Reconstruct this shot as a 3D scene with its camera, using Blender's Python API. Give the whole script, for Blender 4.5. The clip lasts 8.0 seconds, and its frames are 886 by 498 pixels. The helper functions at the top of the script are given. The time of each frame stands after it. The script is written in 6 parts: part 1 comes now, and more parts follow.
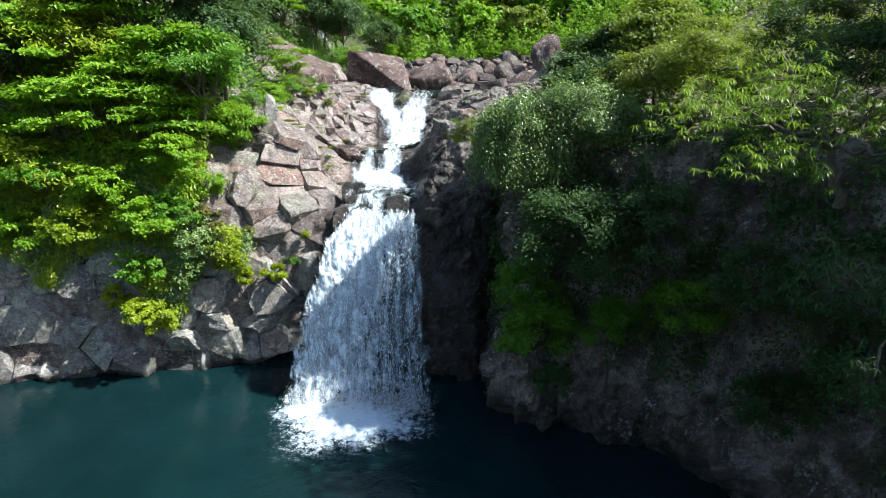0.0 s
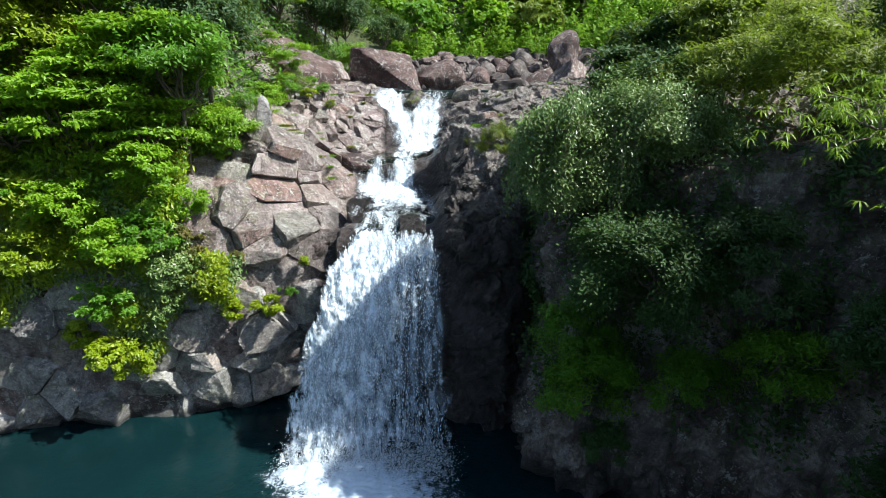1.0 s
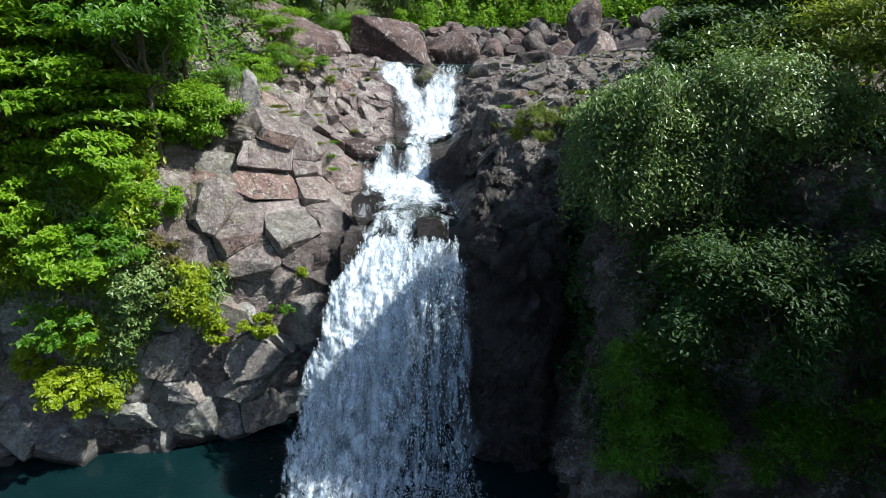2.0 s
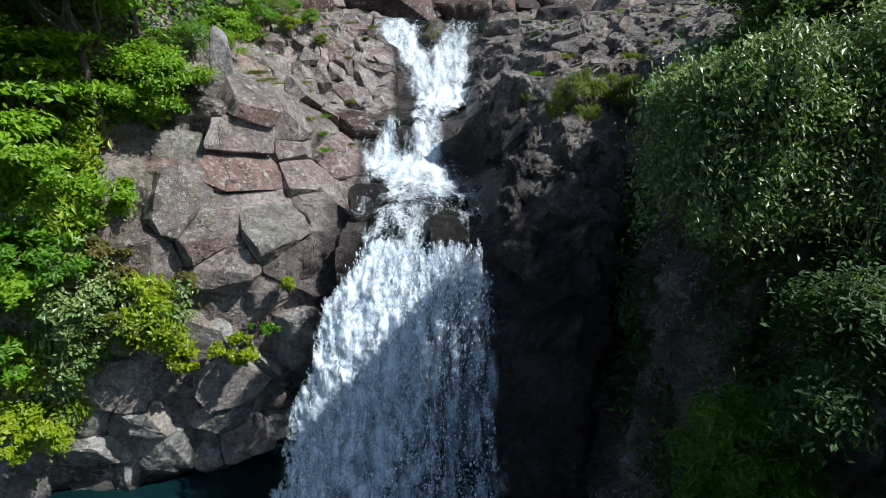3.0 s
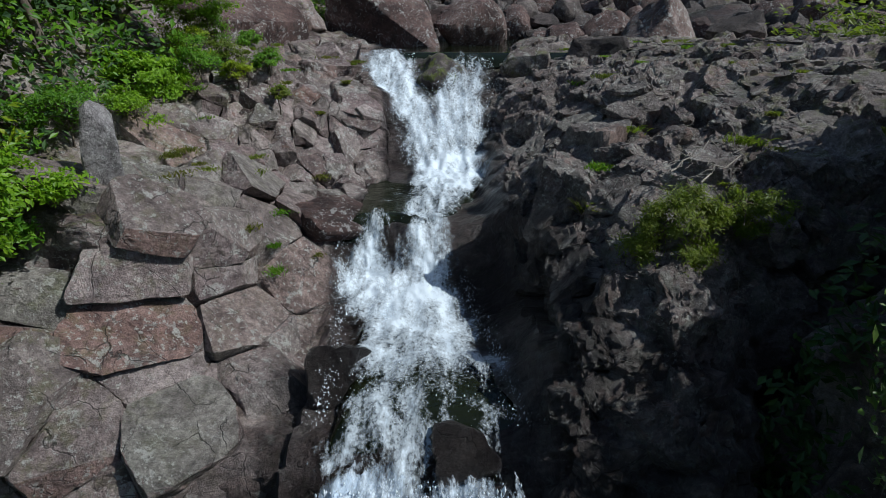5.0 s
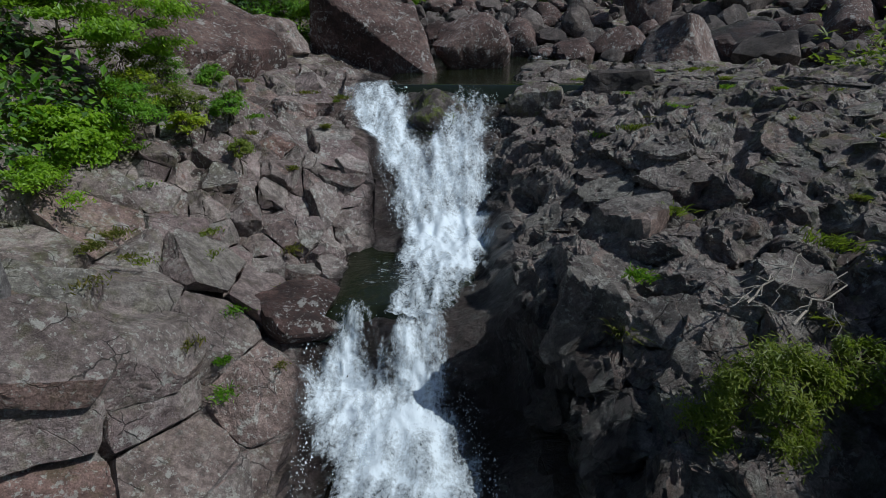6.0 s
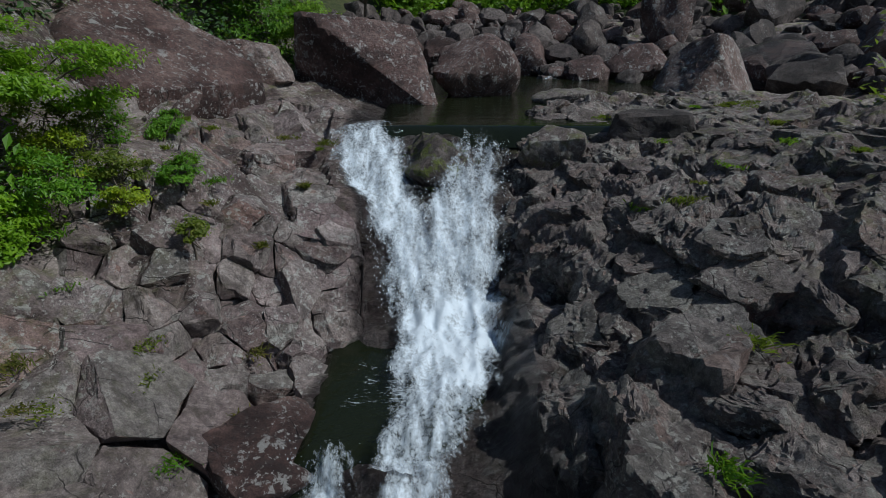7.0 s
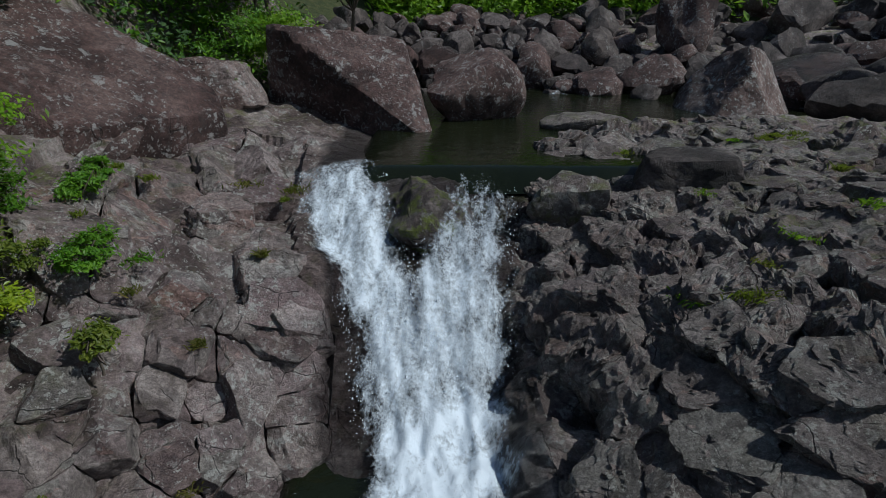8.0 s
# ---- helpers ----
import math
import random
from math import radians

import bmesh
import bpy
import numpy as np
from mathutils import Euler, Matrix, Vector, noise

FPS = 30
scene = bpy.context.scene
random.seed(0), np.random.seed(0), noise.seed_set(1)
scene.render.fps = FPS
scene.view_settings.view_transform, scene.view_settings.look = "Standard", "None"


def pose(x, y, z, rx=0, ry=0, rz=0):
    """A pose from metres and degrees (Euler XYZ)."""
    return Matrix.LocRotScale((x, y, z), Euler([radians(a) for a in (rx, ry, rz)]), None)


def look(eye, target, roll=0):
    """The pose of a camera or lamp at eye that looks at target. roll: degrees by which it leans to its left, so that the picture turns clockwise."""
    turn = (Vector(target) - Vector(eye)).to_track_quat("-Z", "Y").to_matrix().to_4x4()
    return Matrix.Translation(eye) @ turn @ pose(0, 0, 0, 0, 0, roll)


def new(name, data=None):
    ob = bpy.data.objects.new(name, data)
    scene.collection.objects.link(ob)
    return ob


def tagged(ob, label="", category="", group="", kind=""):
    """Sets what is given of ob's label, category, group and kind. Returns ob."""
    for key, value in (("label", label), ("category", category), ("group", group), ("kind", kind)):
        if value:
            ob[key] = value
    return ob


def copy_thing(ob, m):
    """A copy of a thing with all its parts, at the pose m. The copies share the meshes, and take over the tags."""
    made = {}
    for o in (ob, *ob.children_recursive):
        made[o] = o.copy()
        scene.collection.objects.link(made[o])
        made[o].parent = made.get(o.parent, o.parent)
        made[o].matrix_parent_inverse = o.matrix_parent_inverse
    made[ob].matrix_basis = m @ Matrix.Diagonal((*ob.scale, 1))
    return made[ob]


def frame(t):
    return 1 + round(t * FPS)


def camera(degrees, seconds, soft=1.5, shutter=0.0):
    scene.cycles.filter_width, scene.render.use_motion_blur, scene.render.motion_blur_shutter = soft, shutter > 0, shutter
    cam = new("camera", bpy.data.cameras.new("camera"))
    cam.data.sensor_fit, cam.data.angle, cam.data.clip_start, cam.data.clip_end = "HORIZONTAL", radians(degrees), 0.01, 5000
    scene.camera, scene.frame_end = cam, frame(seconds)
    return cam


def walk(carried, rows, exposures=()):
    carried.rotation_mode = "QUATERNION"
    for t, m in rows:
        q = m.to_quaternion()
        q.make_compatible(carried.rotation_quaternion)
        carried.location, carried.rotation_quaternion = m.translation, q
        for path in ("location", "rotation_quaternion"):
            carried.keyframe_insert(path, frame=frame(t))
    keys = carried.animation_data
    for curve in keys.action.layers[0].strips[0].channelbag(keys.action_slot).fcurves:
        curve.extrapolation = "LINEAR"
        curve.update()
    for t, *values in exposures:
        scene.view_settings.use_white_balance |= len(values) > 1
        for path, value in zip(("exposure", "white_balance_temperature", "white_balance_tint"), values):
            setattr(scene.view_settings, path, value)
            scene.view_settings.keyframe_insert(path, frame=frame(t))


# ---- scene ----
import itertools

from mathutils import kdtree

cam = camera(77.7, 8.0, soft=0.6)
METRES, EYE, TILT, LEAN, TURN = 30.0, 14.1, -16.0, 0.0, 0.0
ROWS = [
    (0.0, 0.0, 0.0, 0.0, -0.0, 0.0, -0.0),
    (0.5, -0.0149, 0.068, 0.0198, -0.02, 0.02, 0.05),
    (1.0, -0.0335, 0.1365, 0.0392, -0.07, 0.04, 0.08),
    (1.5, -0.0519, 0.2046, 0.0586, -0.18, -0.37, 0.09),
    (3.0, -0.086, 0.3975, 0.1115, -0.57, -6.24, 0.11),
    (3.5, -0.0918, 0.4574, 0.1306, -0.66, -6.3, 0.1),
    (4.0, -0.094, 0.5135, 0.156, -0.69, -6.37, 0.05),
    (4.5, -0.0941, 0.5653, 0.1879, -0.73, -6.45, 0.03),
    (6.0, -0.0873, 0.7138, 0.2809, -0.76, -6.68, -0.01),
    (6.5, -0.088, 0.7621, 0.3093, -0.77, -6.72, -0.0),
    (7.0, -0.0879, 0.8091, 0.3384, -0.76, -6.79, -0.04),
    (7.5, -0.0853, 0.8557, 0.3644, -0.77, -6.84, -0.07),
    (8.0, -0.0812, 0.9039, 0.3841, -0.78, -7.15, -0.11),
]
EXPOSURES = [(0.0, 1.36, 6250, 3), (1.5, 1.0, 6250, 4), (3.0, 0.54, 6100, 5), (4.5, -0.02, 5950, 5), (6.0, -0.42, 5950, 5), (8.0, -0.62, 5900, 5)]
walk(cam, [(t, pose(0, 0, EYE, TILT, LEAN, TURN) @ pose(METRES * x, METRES * y, METRES * z, 90 + pitch, roll, yaw)) for t, x, y, z, yaw, pitch, roll in ROWS], EXPOSURES)

SUN_AZ, SUN_EL = 106.0, 48.5  # degrees: 0 is up the valley, 90 is across to the right

# ---- light ----
world = bpy.data.worlds.new("sky")
scene.world = world
world.use_nodes = True
sky = world.node_tree.nodes.new("ShaderNodeTexSky")
sky.sky_type, sky.sun_disc = "NISHITA", False
sky.sun_elevation, sky.sun_rotation = radians(SUN_EL), radians(SUN_AZ)
background = world.node_tree.nodes["Background"]
background.inputs["Strength"].default_value = 0.085
world.node_tree.links.new(sky.outputs["Color"], background.inputs["Color"])
sun_data = bpy.data.lights.new("sun", "SUN")
sun_data.energy, sun_data.angle, sun_data.color = 4.2, radians(0.5), (1.0, 0.97, 0.91)
sun = new("sun", sun_data)
sun_from = Vector((math.sin(radians(SUN_AZ)) * math.cos(radians(SUN_EL)), math.cos(radians(SUN_AZ)) * math.cos(radians(SUN_EL)), math.sin(radians(SUN_EL))))
sun.matrix_world = look(sun_from * 80, (0, 0, 0))


# ---- materials ----
class Nodes:
    """Short hand for a node material."""

    def __init__(self, name):
        self.material = bpy.data.materials.new(name)
        self.material.use_nodes = True
        self.tree = self.material.node_tree
        self.bsdf = self.tree.nodes["Principled BSDF"]
        self.out = self.tree.nodes["Material Output"]

    def add(self, kind, links=None, data_type="", blend_type="", operation="", attribute_name="", feature=""):
        node = self.tree.nodes.new(kind)
        if data_type:
            node.data_type, node.blend_type = data_type, blend_type
        if operation:
            node.operation = operation
        if feature:
            node.feature = feature
        if attribute_name:
            node.attribute_name = attribute_name
        for key, value in (links or {}).items():
            self.put(node, key, value)
        return node

    def put(self, node, key, value):
        if isinstance(value, bpy.types.NodeSocket):
            self.tree.links.new(value, node.inputs[key])
        else:
            node.inputs[key].default_value = value

    def place(self, scale=(1, 1, 1), kind="Object"):
        coords = self.add("ShaderNodeTexCoord")
        return self.add("ShaderNodeMapping", {"Vector": coords.outputs[kind], "Scale": scale}).outputs[0]

    def where(self, scale=(1, 1, 1)):
        """Places in the world: neighbouring stones never share the same patch of pattern."""
        return self.add("ShaderNodeMapping", {"Vector": self.add("ShaderNodeNewGeometry").outputs["Position"], "Scale": scale}).outputs[0]

    def noise(self, vector, scale, detail=6.0, rough=0.6, distortion=0.0):
        return self.add("ShaderNodeTexNoise", {"Vector": vector, "Scale": scale, "Detail": detail, "Roughness": rough, "Distortion": distortion}).outputs["Fac"]

    def cracks(self, vector, scale, bend):
        """Distance to the nearest of a net of crooked cracks."""
        wander = self.add("ShaderNodeTexNoise", {"Vector": vector, "Scale": scale * 1.6, "Detail": 4.0}).outputs["Color"]
        crooked_at = self.add("ShaderNodeMix", data_type="RGBA", blend_type="LINEAR_LIGHT")
        self.put(crooked_at, 0, bend)
        self.put(crooked_at, 6, vector)
        self.put(crooked_at, 7, wander)
        return self.add("ShaderNodeTexVoronoi", {"Vector": crooked_at.outputs[2], "Scale": scale}, feature="DISTANCE_TO_EDGE").outputs["Distance"]

    def ramp(self, value, stops, smooth=False):
        node = self.add("ShaderNodeValToRGB", {"Fac": value})
        if smooth:
            node.color_ramp.interpolation = "EASE"
        elements = node.color_ramp.elements
        while len(elements) < len(stops):
            elements.new(0.5)
        for element, (at, colour) in zip(elements, stops):
            element.position = at
            element.color = (*colour, 1) if len(colour) == 3 else colour
        return node.outputs["Color"]

    def mask(self, value, low, high):
        return self.add("ShaderNodeMapRange", {"Value": value, "From Min": low, "From Max": high}).outputs[0]

    def mix(self, fac, a, b, blend="MIX"):
        node = self.add("ShaderNodeMix", data_type="RGBA", blend_type=blend)
        self.put(node, 0, fac)
        for index, value in ((6, a), (7, b)):
            self.put(node, index, (*value, 1) if isinstance(value, tuple) and len(value) == 3 else value)
        return node.outputs[2]

    def calc(self, how, a, b):
        node = self.add("ShaderNodeMath", operation=how)
        self.put(node, 0, a)
        self.put(node, 1, b)
        return node.outputs[0]

    def bump(self, height, strength, distance):
        node = self.add("ShaderNodeBump", {"Height": height, "Strength": strength, "Distance": distance})
        self.tree.links.new(node.outputs[0], self.bsdf.inputs["Normal"])
        return node

    def set(self, **values):
        for key, value in values.items():
            self.put(self.bsdf, key.replace("_", " "), value)
        return self.material


def rock_material(name, dark, mid, light, lichen, lichen_amount, moss=(0.10, 0.13, 0.02), wetting=True, single=False):
    """Basalt: brown and grey patches, pale lichen spots, fine grain; darker and glossier by the wet mask, which also
    carries painted shade.
    """
    n = Nodes(name)
    at = n.where()
    patches = n.ramp(n.noise(at, 0.45, 5, 0.6, 0.6), [(0.41, dark), (0.5, mid), (0.59, light)])
    if single:
        pick = n.calc("FRACT", n.calc("ADD", n.add("ShaderNodeNewGeometry").outputs["Random Per Island"], n.add("ShaderNodeObjectInfo").outputs["Random"]), 0.0)
        grey = sum(mid) / 3
        patches = n.mix(0.72, patches, n.ramp(pick, [(0.0, (dark[0] * 1.3, dark[1] * 1.2, dark[2] * 1.2)), (0.16, mid), (0.34, (grey * 1.25, grey * 1.24, grey * 1.12)), (0.5, (mid[0] * 0.9, mid[1] * 0.82, mid[2] * 0.86)), (0.64, light), (0.78, (mid[0] * 1.15, mid[1] * 0.86, mid[2] * 0.76)), (0.9, (grey * 1.5, grey * 1.40, grey * 1.32)), (1.0, mid)]))
    grain = n.noise(at, 9.0, 8, 0.7)
    broad = n.noise(at, 1.7, 6, 0.68, 0.7)
    patches = n.mix(0.85, patches, n.ramp(broad, [(0.34, (0.50, 0.46, 0.47)), (0.5, (1.0, 0.98, 0.97)), (0.66, (1.42, 1.40, 1.38))]), "MULTIPLY")
    colour = n.mix(0.55, patches, n.ramp(grain, [(0.38, (0.40, 0.38, 0.37)), (0.62, (1.55, 1.54, 1.52))]), "MULTIPLY")
    speckle = n.noise(at, 34.0, 4, 0.75)
    colour = n.mix(0.42, colour, n.ramp(speckle, [(0.38, (0.45, 0.44, 0.43)), (0.62, (1.5, 1.5, 1.48))]), "MULTIPLY")
    streaks = n.noise(n.where((2.2, 2.2, 0.35)), 1.6, 5, 0.65)
    colour = n.mix(n.mask(streaks, 0.56, 0.66), colour, n.mix(0.4, colour, (0.045, 0.040, 0.038)))
    where = n.mask(n.noise(at, 0.55, 4, 0.6), 0.53 - lichen_amount * 0.6, 0.63 - lichen_amount * 0.6)
    spots = n.calc("MULTIPLY", n.calc("MAXIMUM", n.mask(n.noise(at, 3.0, 6, 0.72), 0.575, 0.60), n.mask(n.noise(at, 10.0, 4, 0.7), 0.585, 0.61)), where)
    colour = n.mix(n.calc("MULTIPLY", spots, 0.8), colour, n.mix(n.noise(at, 21, 3), lichen, (lichen[0] * 0.6, lichen[1] * 0.6, lichen[2] * 0.56)))
    stain = n.mask(n.noise(at, 1.3, 6, 0.75, 0.8), 0.53, 0.62)
    colour = n.mix(n.calc("MULTIPLY", stain, 0.5), colour, (dark[0] * 0.55, dark[1] * 0.5, dark[2] * 0.5))
    line = n.cracks(at, 1.1, 0.22)
    split = n.calc("MULTIPLY", n.mask(line, 0.013, 0.002), n.mask(n.noise(at, 1.5, 4), 0.47, 0.58))
    colour = n.mix(n.calc("MULTIPLY", split, 0.7), colour, (0.024, 0.020, 0.019))
    green = n.add("ShaderNodeAttribute", attribute_name="moss").outputs["Fac"]
    mossy = n.calc("MULTIPLY", n.mask(n.noise(at, 2.6, 6, 0.7), 0.50, 0.62), green)
    colour = n.mix(mossy, colour, n.mix(n.noise(at, 14, 3), moss, (moss[0] * 1.6, moss[1] * 1.4, moss[2])))
    rough = n.calc("ADD", 0.62, n.calc("MULTIPLY", grain, 0.3))
    if wetting:
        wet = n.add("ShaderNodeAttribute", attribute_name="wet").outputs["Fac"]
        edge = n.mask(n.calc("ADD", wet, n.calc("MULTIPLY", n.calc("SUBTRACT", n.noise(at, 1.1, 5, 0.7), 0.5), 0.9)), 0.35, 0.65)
        # one multiply darkens both the wet rock and the painted shade
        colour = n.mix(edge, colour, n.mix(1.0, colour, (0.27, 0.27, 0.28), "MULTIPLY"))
        rough = n.mix(edge, rough, (0.30, 0.30, 0.30))
    n.bump(n.calc("ADD", n.calc("MULTIPLY", n.noise(at, 4.0, 8, 0.72), 2.2), n.calc("SUBTRACT", n.calc("MULTIPLY", n.noise(at, 22, 6, 0.75), 1.1), n.calc("MULTIPLY", split, 0.8))), 1.0, 0.07)
    return n.set(Base_Color=colour, Roughness=rough)


def leaf_material(name, shades, gloss=0.45, through_colour=(0.30, 0.45, 0.03), through_amount=0.45):
    """Leaves: every leaf its own green, with some light shining through."""
    n = Nodes(name)
    each = n.add("ShaderNodeNewGeometry").outputs["Random Per Island"]
    whole = n.add("ShaderNodeObjectInfo").outputs["Random"]
    stops = [(i / max(1, len(shades) - 1), s) for i, s in enumerate(shades)]
    colour = n.ramp(n.calc("ADD", n.calc("MULTIPLY", each, 0.72), n.calc("MULTIPLY", whole, 0.28)), stops)
    colour = n.mix(0.55, colour, n.ramp(n.noise(n.place(), 0.9, 3), [(0.3, (0.6, 0.68, 0.6)), (0.7, (1.35, 1.25, 1.0))]), "MULTIPLY")
    n.set(Base_Color=colour, Roughness=gloss)
    back = n.add("ShaderNodeBsdfTranslucent", {"Color": n.mix(0.5, colour, (*through_colour, 1))})
    both = n.add("ShaderNodeMixShader", {0: through_amount, 1: n.bsdf.outputs[0], 2: back.outputs[0]})
    n.tree.links.new(both.outputs[0], n.out.inputs["Surface"])
    return n.material


def bark_material():
    n = Nodes("bark")
    at = n.place((1, 1, 0.3))
    grain = n.noise(at, 12, 6, 0.7)
    n.bump(grain, 0.6, 0.02)
    return n.set(Base_Color=n.ramp(grain, [(0.3, (0.06, 0.045, 0.035)), (0.7, (0.22, 0.18, 0.14))]), Roughness=0.9)


def dead_wood_material():
    n = Nodes("weathered_wood")
    grain = n.noise(n.place((6, 6, 0.7)), 5, 6, 0.7)
    n.bump(grain, 0.7, 0.02)
    return n.set(Base_Color=n.ramp(grain, [(0.3, (0.20, 0.17, 0.14)), (0.65, (0.42, 0.38, 0.33))]), Roughness=0.9)


def soil_material():
    n = Nodes("hill_soil")
    at = n.place()
    grain = n.noise(at, 3, 8, 0.7)
    n.bump(grain, 0.8, 0.1)
    return n.set(Base_Color=n.ramp(grain, [(0.3, (0.018, 0.028, 0.008)), (0.55, (0.05, 0.06, 0.018)), (0.75, (0.10, 0.08, 0.04))]), Roughness=0.95)


def pool_material(name, deep, shallow, ripple):
    n = Nodes(name)
    at = n.place((1, 1, 1))
    waves = n.calc("ADD", n.noise(at, 2.2, 4, 0.55, 0.4), n.calc("MULTIPLY", n.noise(at, 9.0, 3, 0.5), 0.25))
    n.bump(waves, ripple, 0.08)
    tint = n.mix(n.mask(n.noise(at, 0.16, 3), 0.35, 0.7), deep, shallow)
    return n.set(Base_Color=tint, Roughness=0.06, IOR=1.33, Specular_IOR_Level=0.5)


def white_water_material(name, low, high, stretch, body=(0.78, 0.84, 0.90), scale=1.0, fine=0.35):
    """Broken white water: foam that opens into clear gaps, drawn out along its fall."""
    n = Nodes(name)
    coarse = n.noise(n.place(stretch, "UV"), 2.2 * scale, 5, 0.62, 0.5)
    small = n.noise(n.place((stretch[0] * 1.0, stretch[1] * 1.8, 1), "UV"), 9.0 * scale, 5, 0.7, 0.3)
    body_of = n.add("ShaderNodeAttribute", attribute_name="foam").outputs["Fac"]
    level = n.calc("ADD", n.calc("ADD", n.calc("MULTIPLY", coarse, 1 - fine), n.calc("MULTIPLY", small, fine)), n.calc("MULTIPLY", n.calc("SUBTRACT", body_of, 0.5), 0.5))
    cover = n.mask(level, low, high)
    n.bump(level, 0.6, 0.06)
    n.set(Base_Color=(*body, 1), Roughness=0.55, Specular_IOR_Level=0.25, Subsurface_Weight=0.0)
    clear = n.add("ShaderNodeBsdfTransparent")
    both = n.add("ShaderNodeMixShader", {0: cover, 1: clear.outputs[0], 2: n.bsdf.outputs[0]})
    n.tree.links.new(both.outputs[0], n.out.inputs["Surface"])
    return n.material


def drop_material():
    n = Nodes("water_drops")
    return n.set(Base_Color=(0.72, 0.78, 0.84, 1), Roughness=0.4)


BEDROCK = rock_material("basalt_bedrock", (0.094, 0.068, 0.063), (0.210, 0.163, 0.154), (0.33, 0.282, 0.268), (0.60, 0.58, 0.55), 0.17)
STONE = rock_material("basalt_block", (0.112, 0.084, 0.081), (0.255, 0.202, 0.196), (0.40, 0.345, 0.336), (0.66, 0.64, 0.61), 0.20, single=True)
CLIFF_STONE = rock_material("bleached_cliff_block", (0.11, 0.106, 0.110), (0.31, 0.303, 0.306), (0.50, 0.49, 0.485), (0.70, 0.69, 0.67), 0.18, single=True)
RUBBLE = rock_material("dark_basalt", (0.095, 0.077, 0.073), (0.196, 0.165, 0.156), (0.30, 0.264, 0.250), (0.54, 0.52, 0.48), 0.13, single=True)
BOULDER = rock_material("basalt_boulder", (0.056, 0.031, 0.028), (0.112, 0.066, 0.059), (0.165, 0.110, 0.100), (0.55, 0.53, 0.52), 0.22)
GREY_BOULDER = rock_material("grey_boulder", (0.050, 0.039, 0.037), (0.098, 0.078, 0.073), (0.170, 0.143, 0.135), (0.38, 0.375, 0.37), 0.06)
PALE_BOULDER = rock_material("pale_boulder", (0.11, 0.070, 0.062), (0.20, 0.135, 0.120), (0.31, 0.250, 0.235), (0.66, 0.65, 0.63), 0.34)
BARK, DEAD_WOOD, SOIL = bark_material(), dead_wood_material(), soil_material()
LEAF_BRIGHT = leaf_material("bright_leaves", [(0.11, 0.23, 0.010), (0.20, 0.38, 0.014), (0.32, 0.50, 0.03)], through_amount=0.52)
LEAF_MID = leaf_material("green_leaves", [(0.04, 0.13, 0.010), (0.10, 0.25, 0.016), (0.20, 0.40, 0.028)], through_amount=0.52)
# dark green for foliage in shade: the shade is put into the leaf colour
LEAF_SHADE_TONE = leaf_material("shade_toned_leaves", [(0.012, 0.040, 0.010), (0.028, 0.075, 0.015), (0.05, 0.11, 0.02)], 0.62, through_amount=0.22)
LEAF_GREY = leaf_material("vine_leaves", [(0.06, 0.125, 0.03), (0.14, 0.22, 0.06), (0.30, 0.37, 0.18)], 0.36, through_amount=0.2)
LEAF_YELLOW = leaf_material("yellow_green_leaves", [(0.13, 0.22, 0.008), (0.26, 0.36, 0.012), (0.38, 0.46, 0.02)], 0.4, (0.42, 0.46, 0.03), 0.46)
LEAF_LONG = leaf_material("long_leaves", [(0.07, 0.15, 0.010), (0.17, 0.28, 0.016), (0.34, 0.46, 0.04)], 0.4, through_amount=0.45)
LEAF_OLIVE = leaf_material("olive_leaves", [(0.07, 0.115, 0.012), (0.14, 0.18, 0.02), (0.22, 0.24, 0.035)], 0.5)
LEAF_DRY = leaf_material("dry_grass", [(0.06, 0.08, 0.012), (0.13, 0.12, 0.03), (0.22, 0.16, 0.06)], 0.7)
POOL = pool_material("plunge_pool_water", (0.003, 0.013, 0.015), (0.005, 0.022, 0.025), 0.35)
STREAM = pool_material("stream_water", (0.006, 0.009, 0.004), (0.016, 0.019, 0.009), 0.4)
FALL_BACK = white_water_material("falling_water_body", 0.42, 0.72, (2.0, 0.45, 1), (0.60, 0.71, 0.84), 0.9, 0.4)
FALL_FRONT = white_water_material("falling_water_front", 0.50, 0.66, (1.9, 0.62, 1), (0.70, 0.78, 0.87), 1.0, 0.40)
RAPID = white_water_material("rapid_water", 0.435, 0.70, (1.7, 0.70, 1), (0.70, 0.77, 0.84), 0.9, 0.46)
DRIFT = white_water_material("drifting_foam", 0.61, 0.69, (0.9, 1.6, 1), (0.55, 0.62, 0.68), 1.0, 0.45)
FOAM = white_water_material("pool_foam", 0.52, 0.68, (1.3, 1.3, 1), (0.62, 0.72, 0.84), fine=0.55)
DROPS = drop_material()


# ---- building helpers ----
def mesh_from(name, verts, faces, uv=None, smooth=False):
    """A mesh from arrays: faces is (n, 3) or (n, 4)."""
    verts, faces = np.asarray(verts, np.float32), np.asarray(faces, np.int32)
    me = bpy.data.meshes.new(name)
    count, side = faces.shape
    me.vertices.add(len(verts))
    me.vertices.foreach_set("co", verts.ravel())
    me.loops.add(count * side)
    me.loops.foreach_set("vertex_index", faces.ravel())
    me.polygons.add(count)
    me.polygons.foreach_set("loop_start", np.arange(0, count * side, side, dtype=np.int32))
    me.polygons.foreach_set("use_smooth", np.full(count, smooth))
    if uv is not None:
        layer = me.uv_layers.new(name="UVMap")
        layer.data.foreach_set("uv", np.asarray(uv, np.float32)[faces.ravel()].ravel())
    me.update(calc_edges=True)
    return me


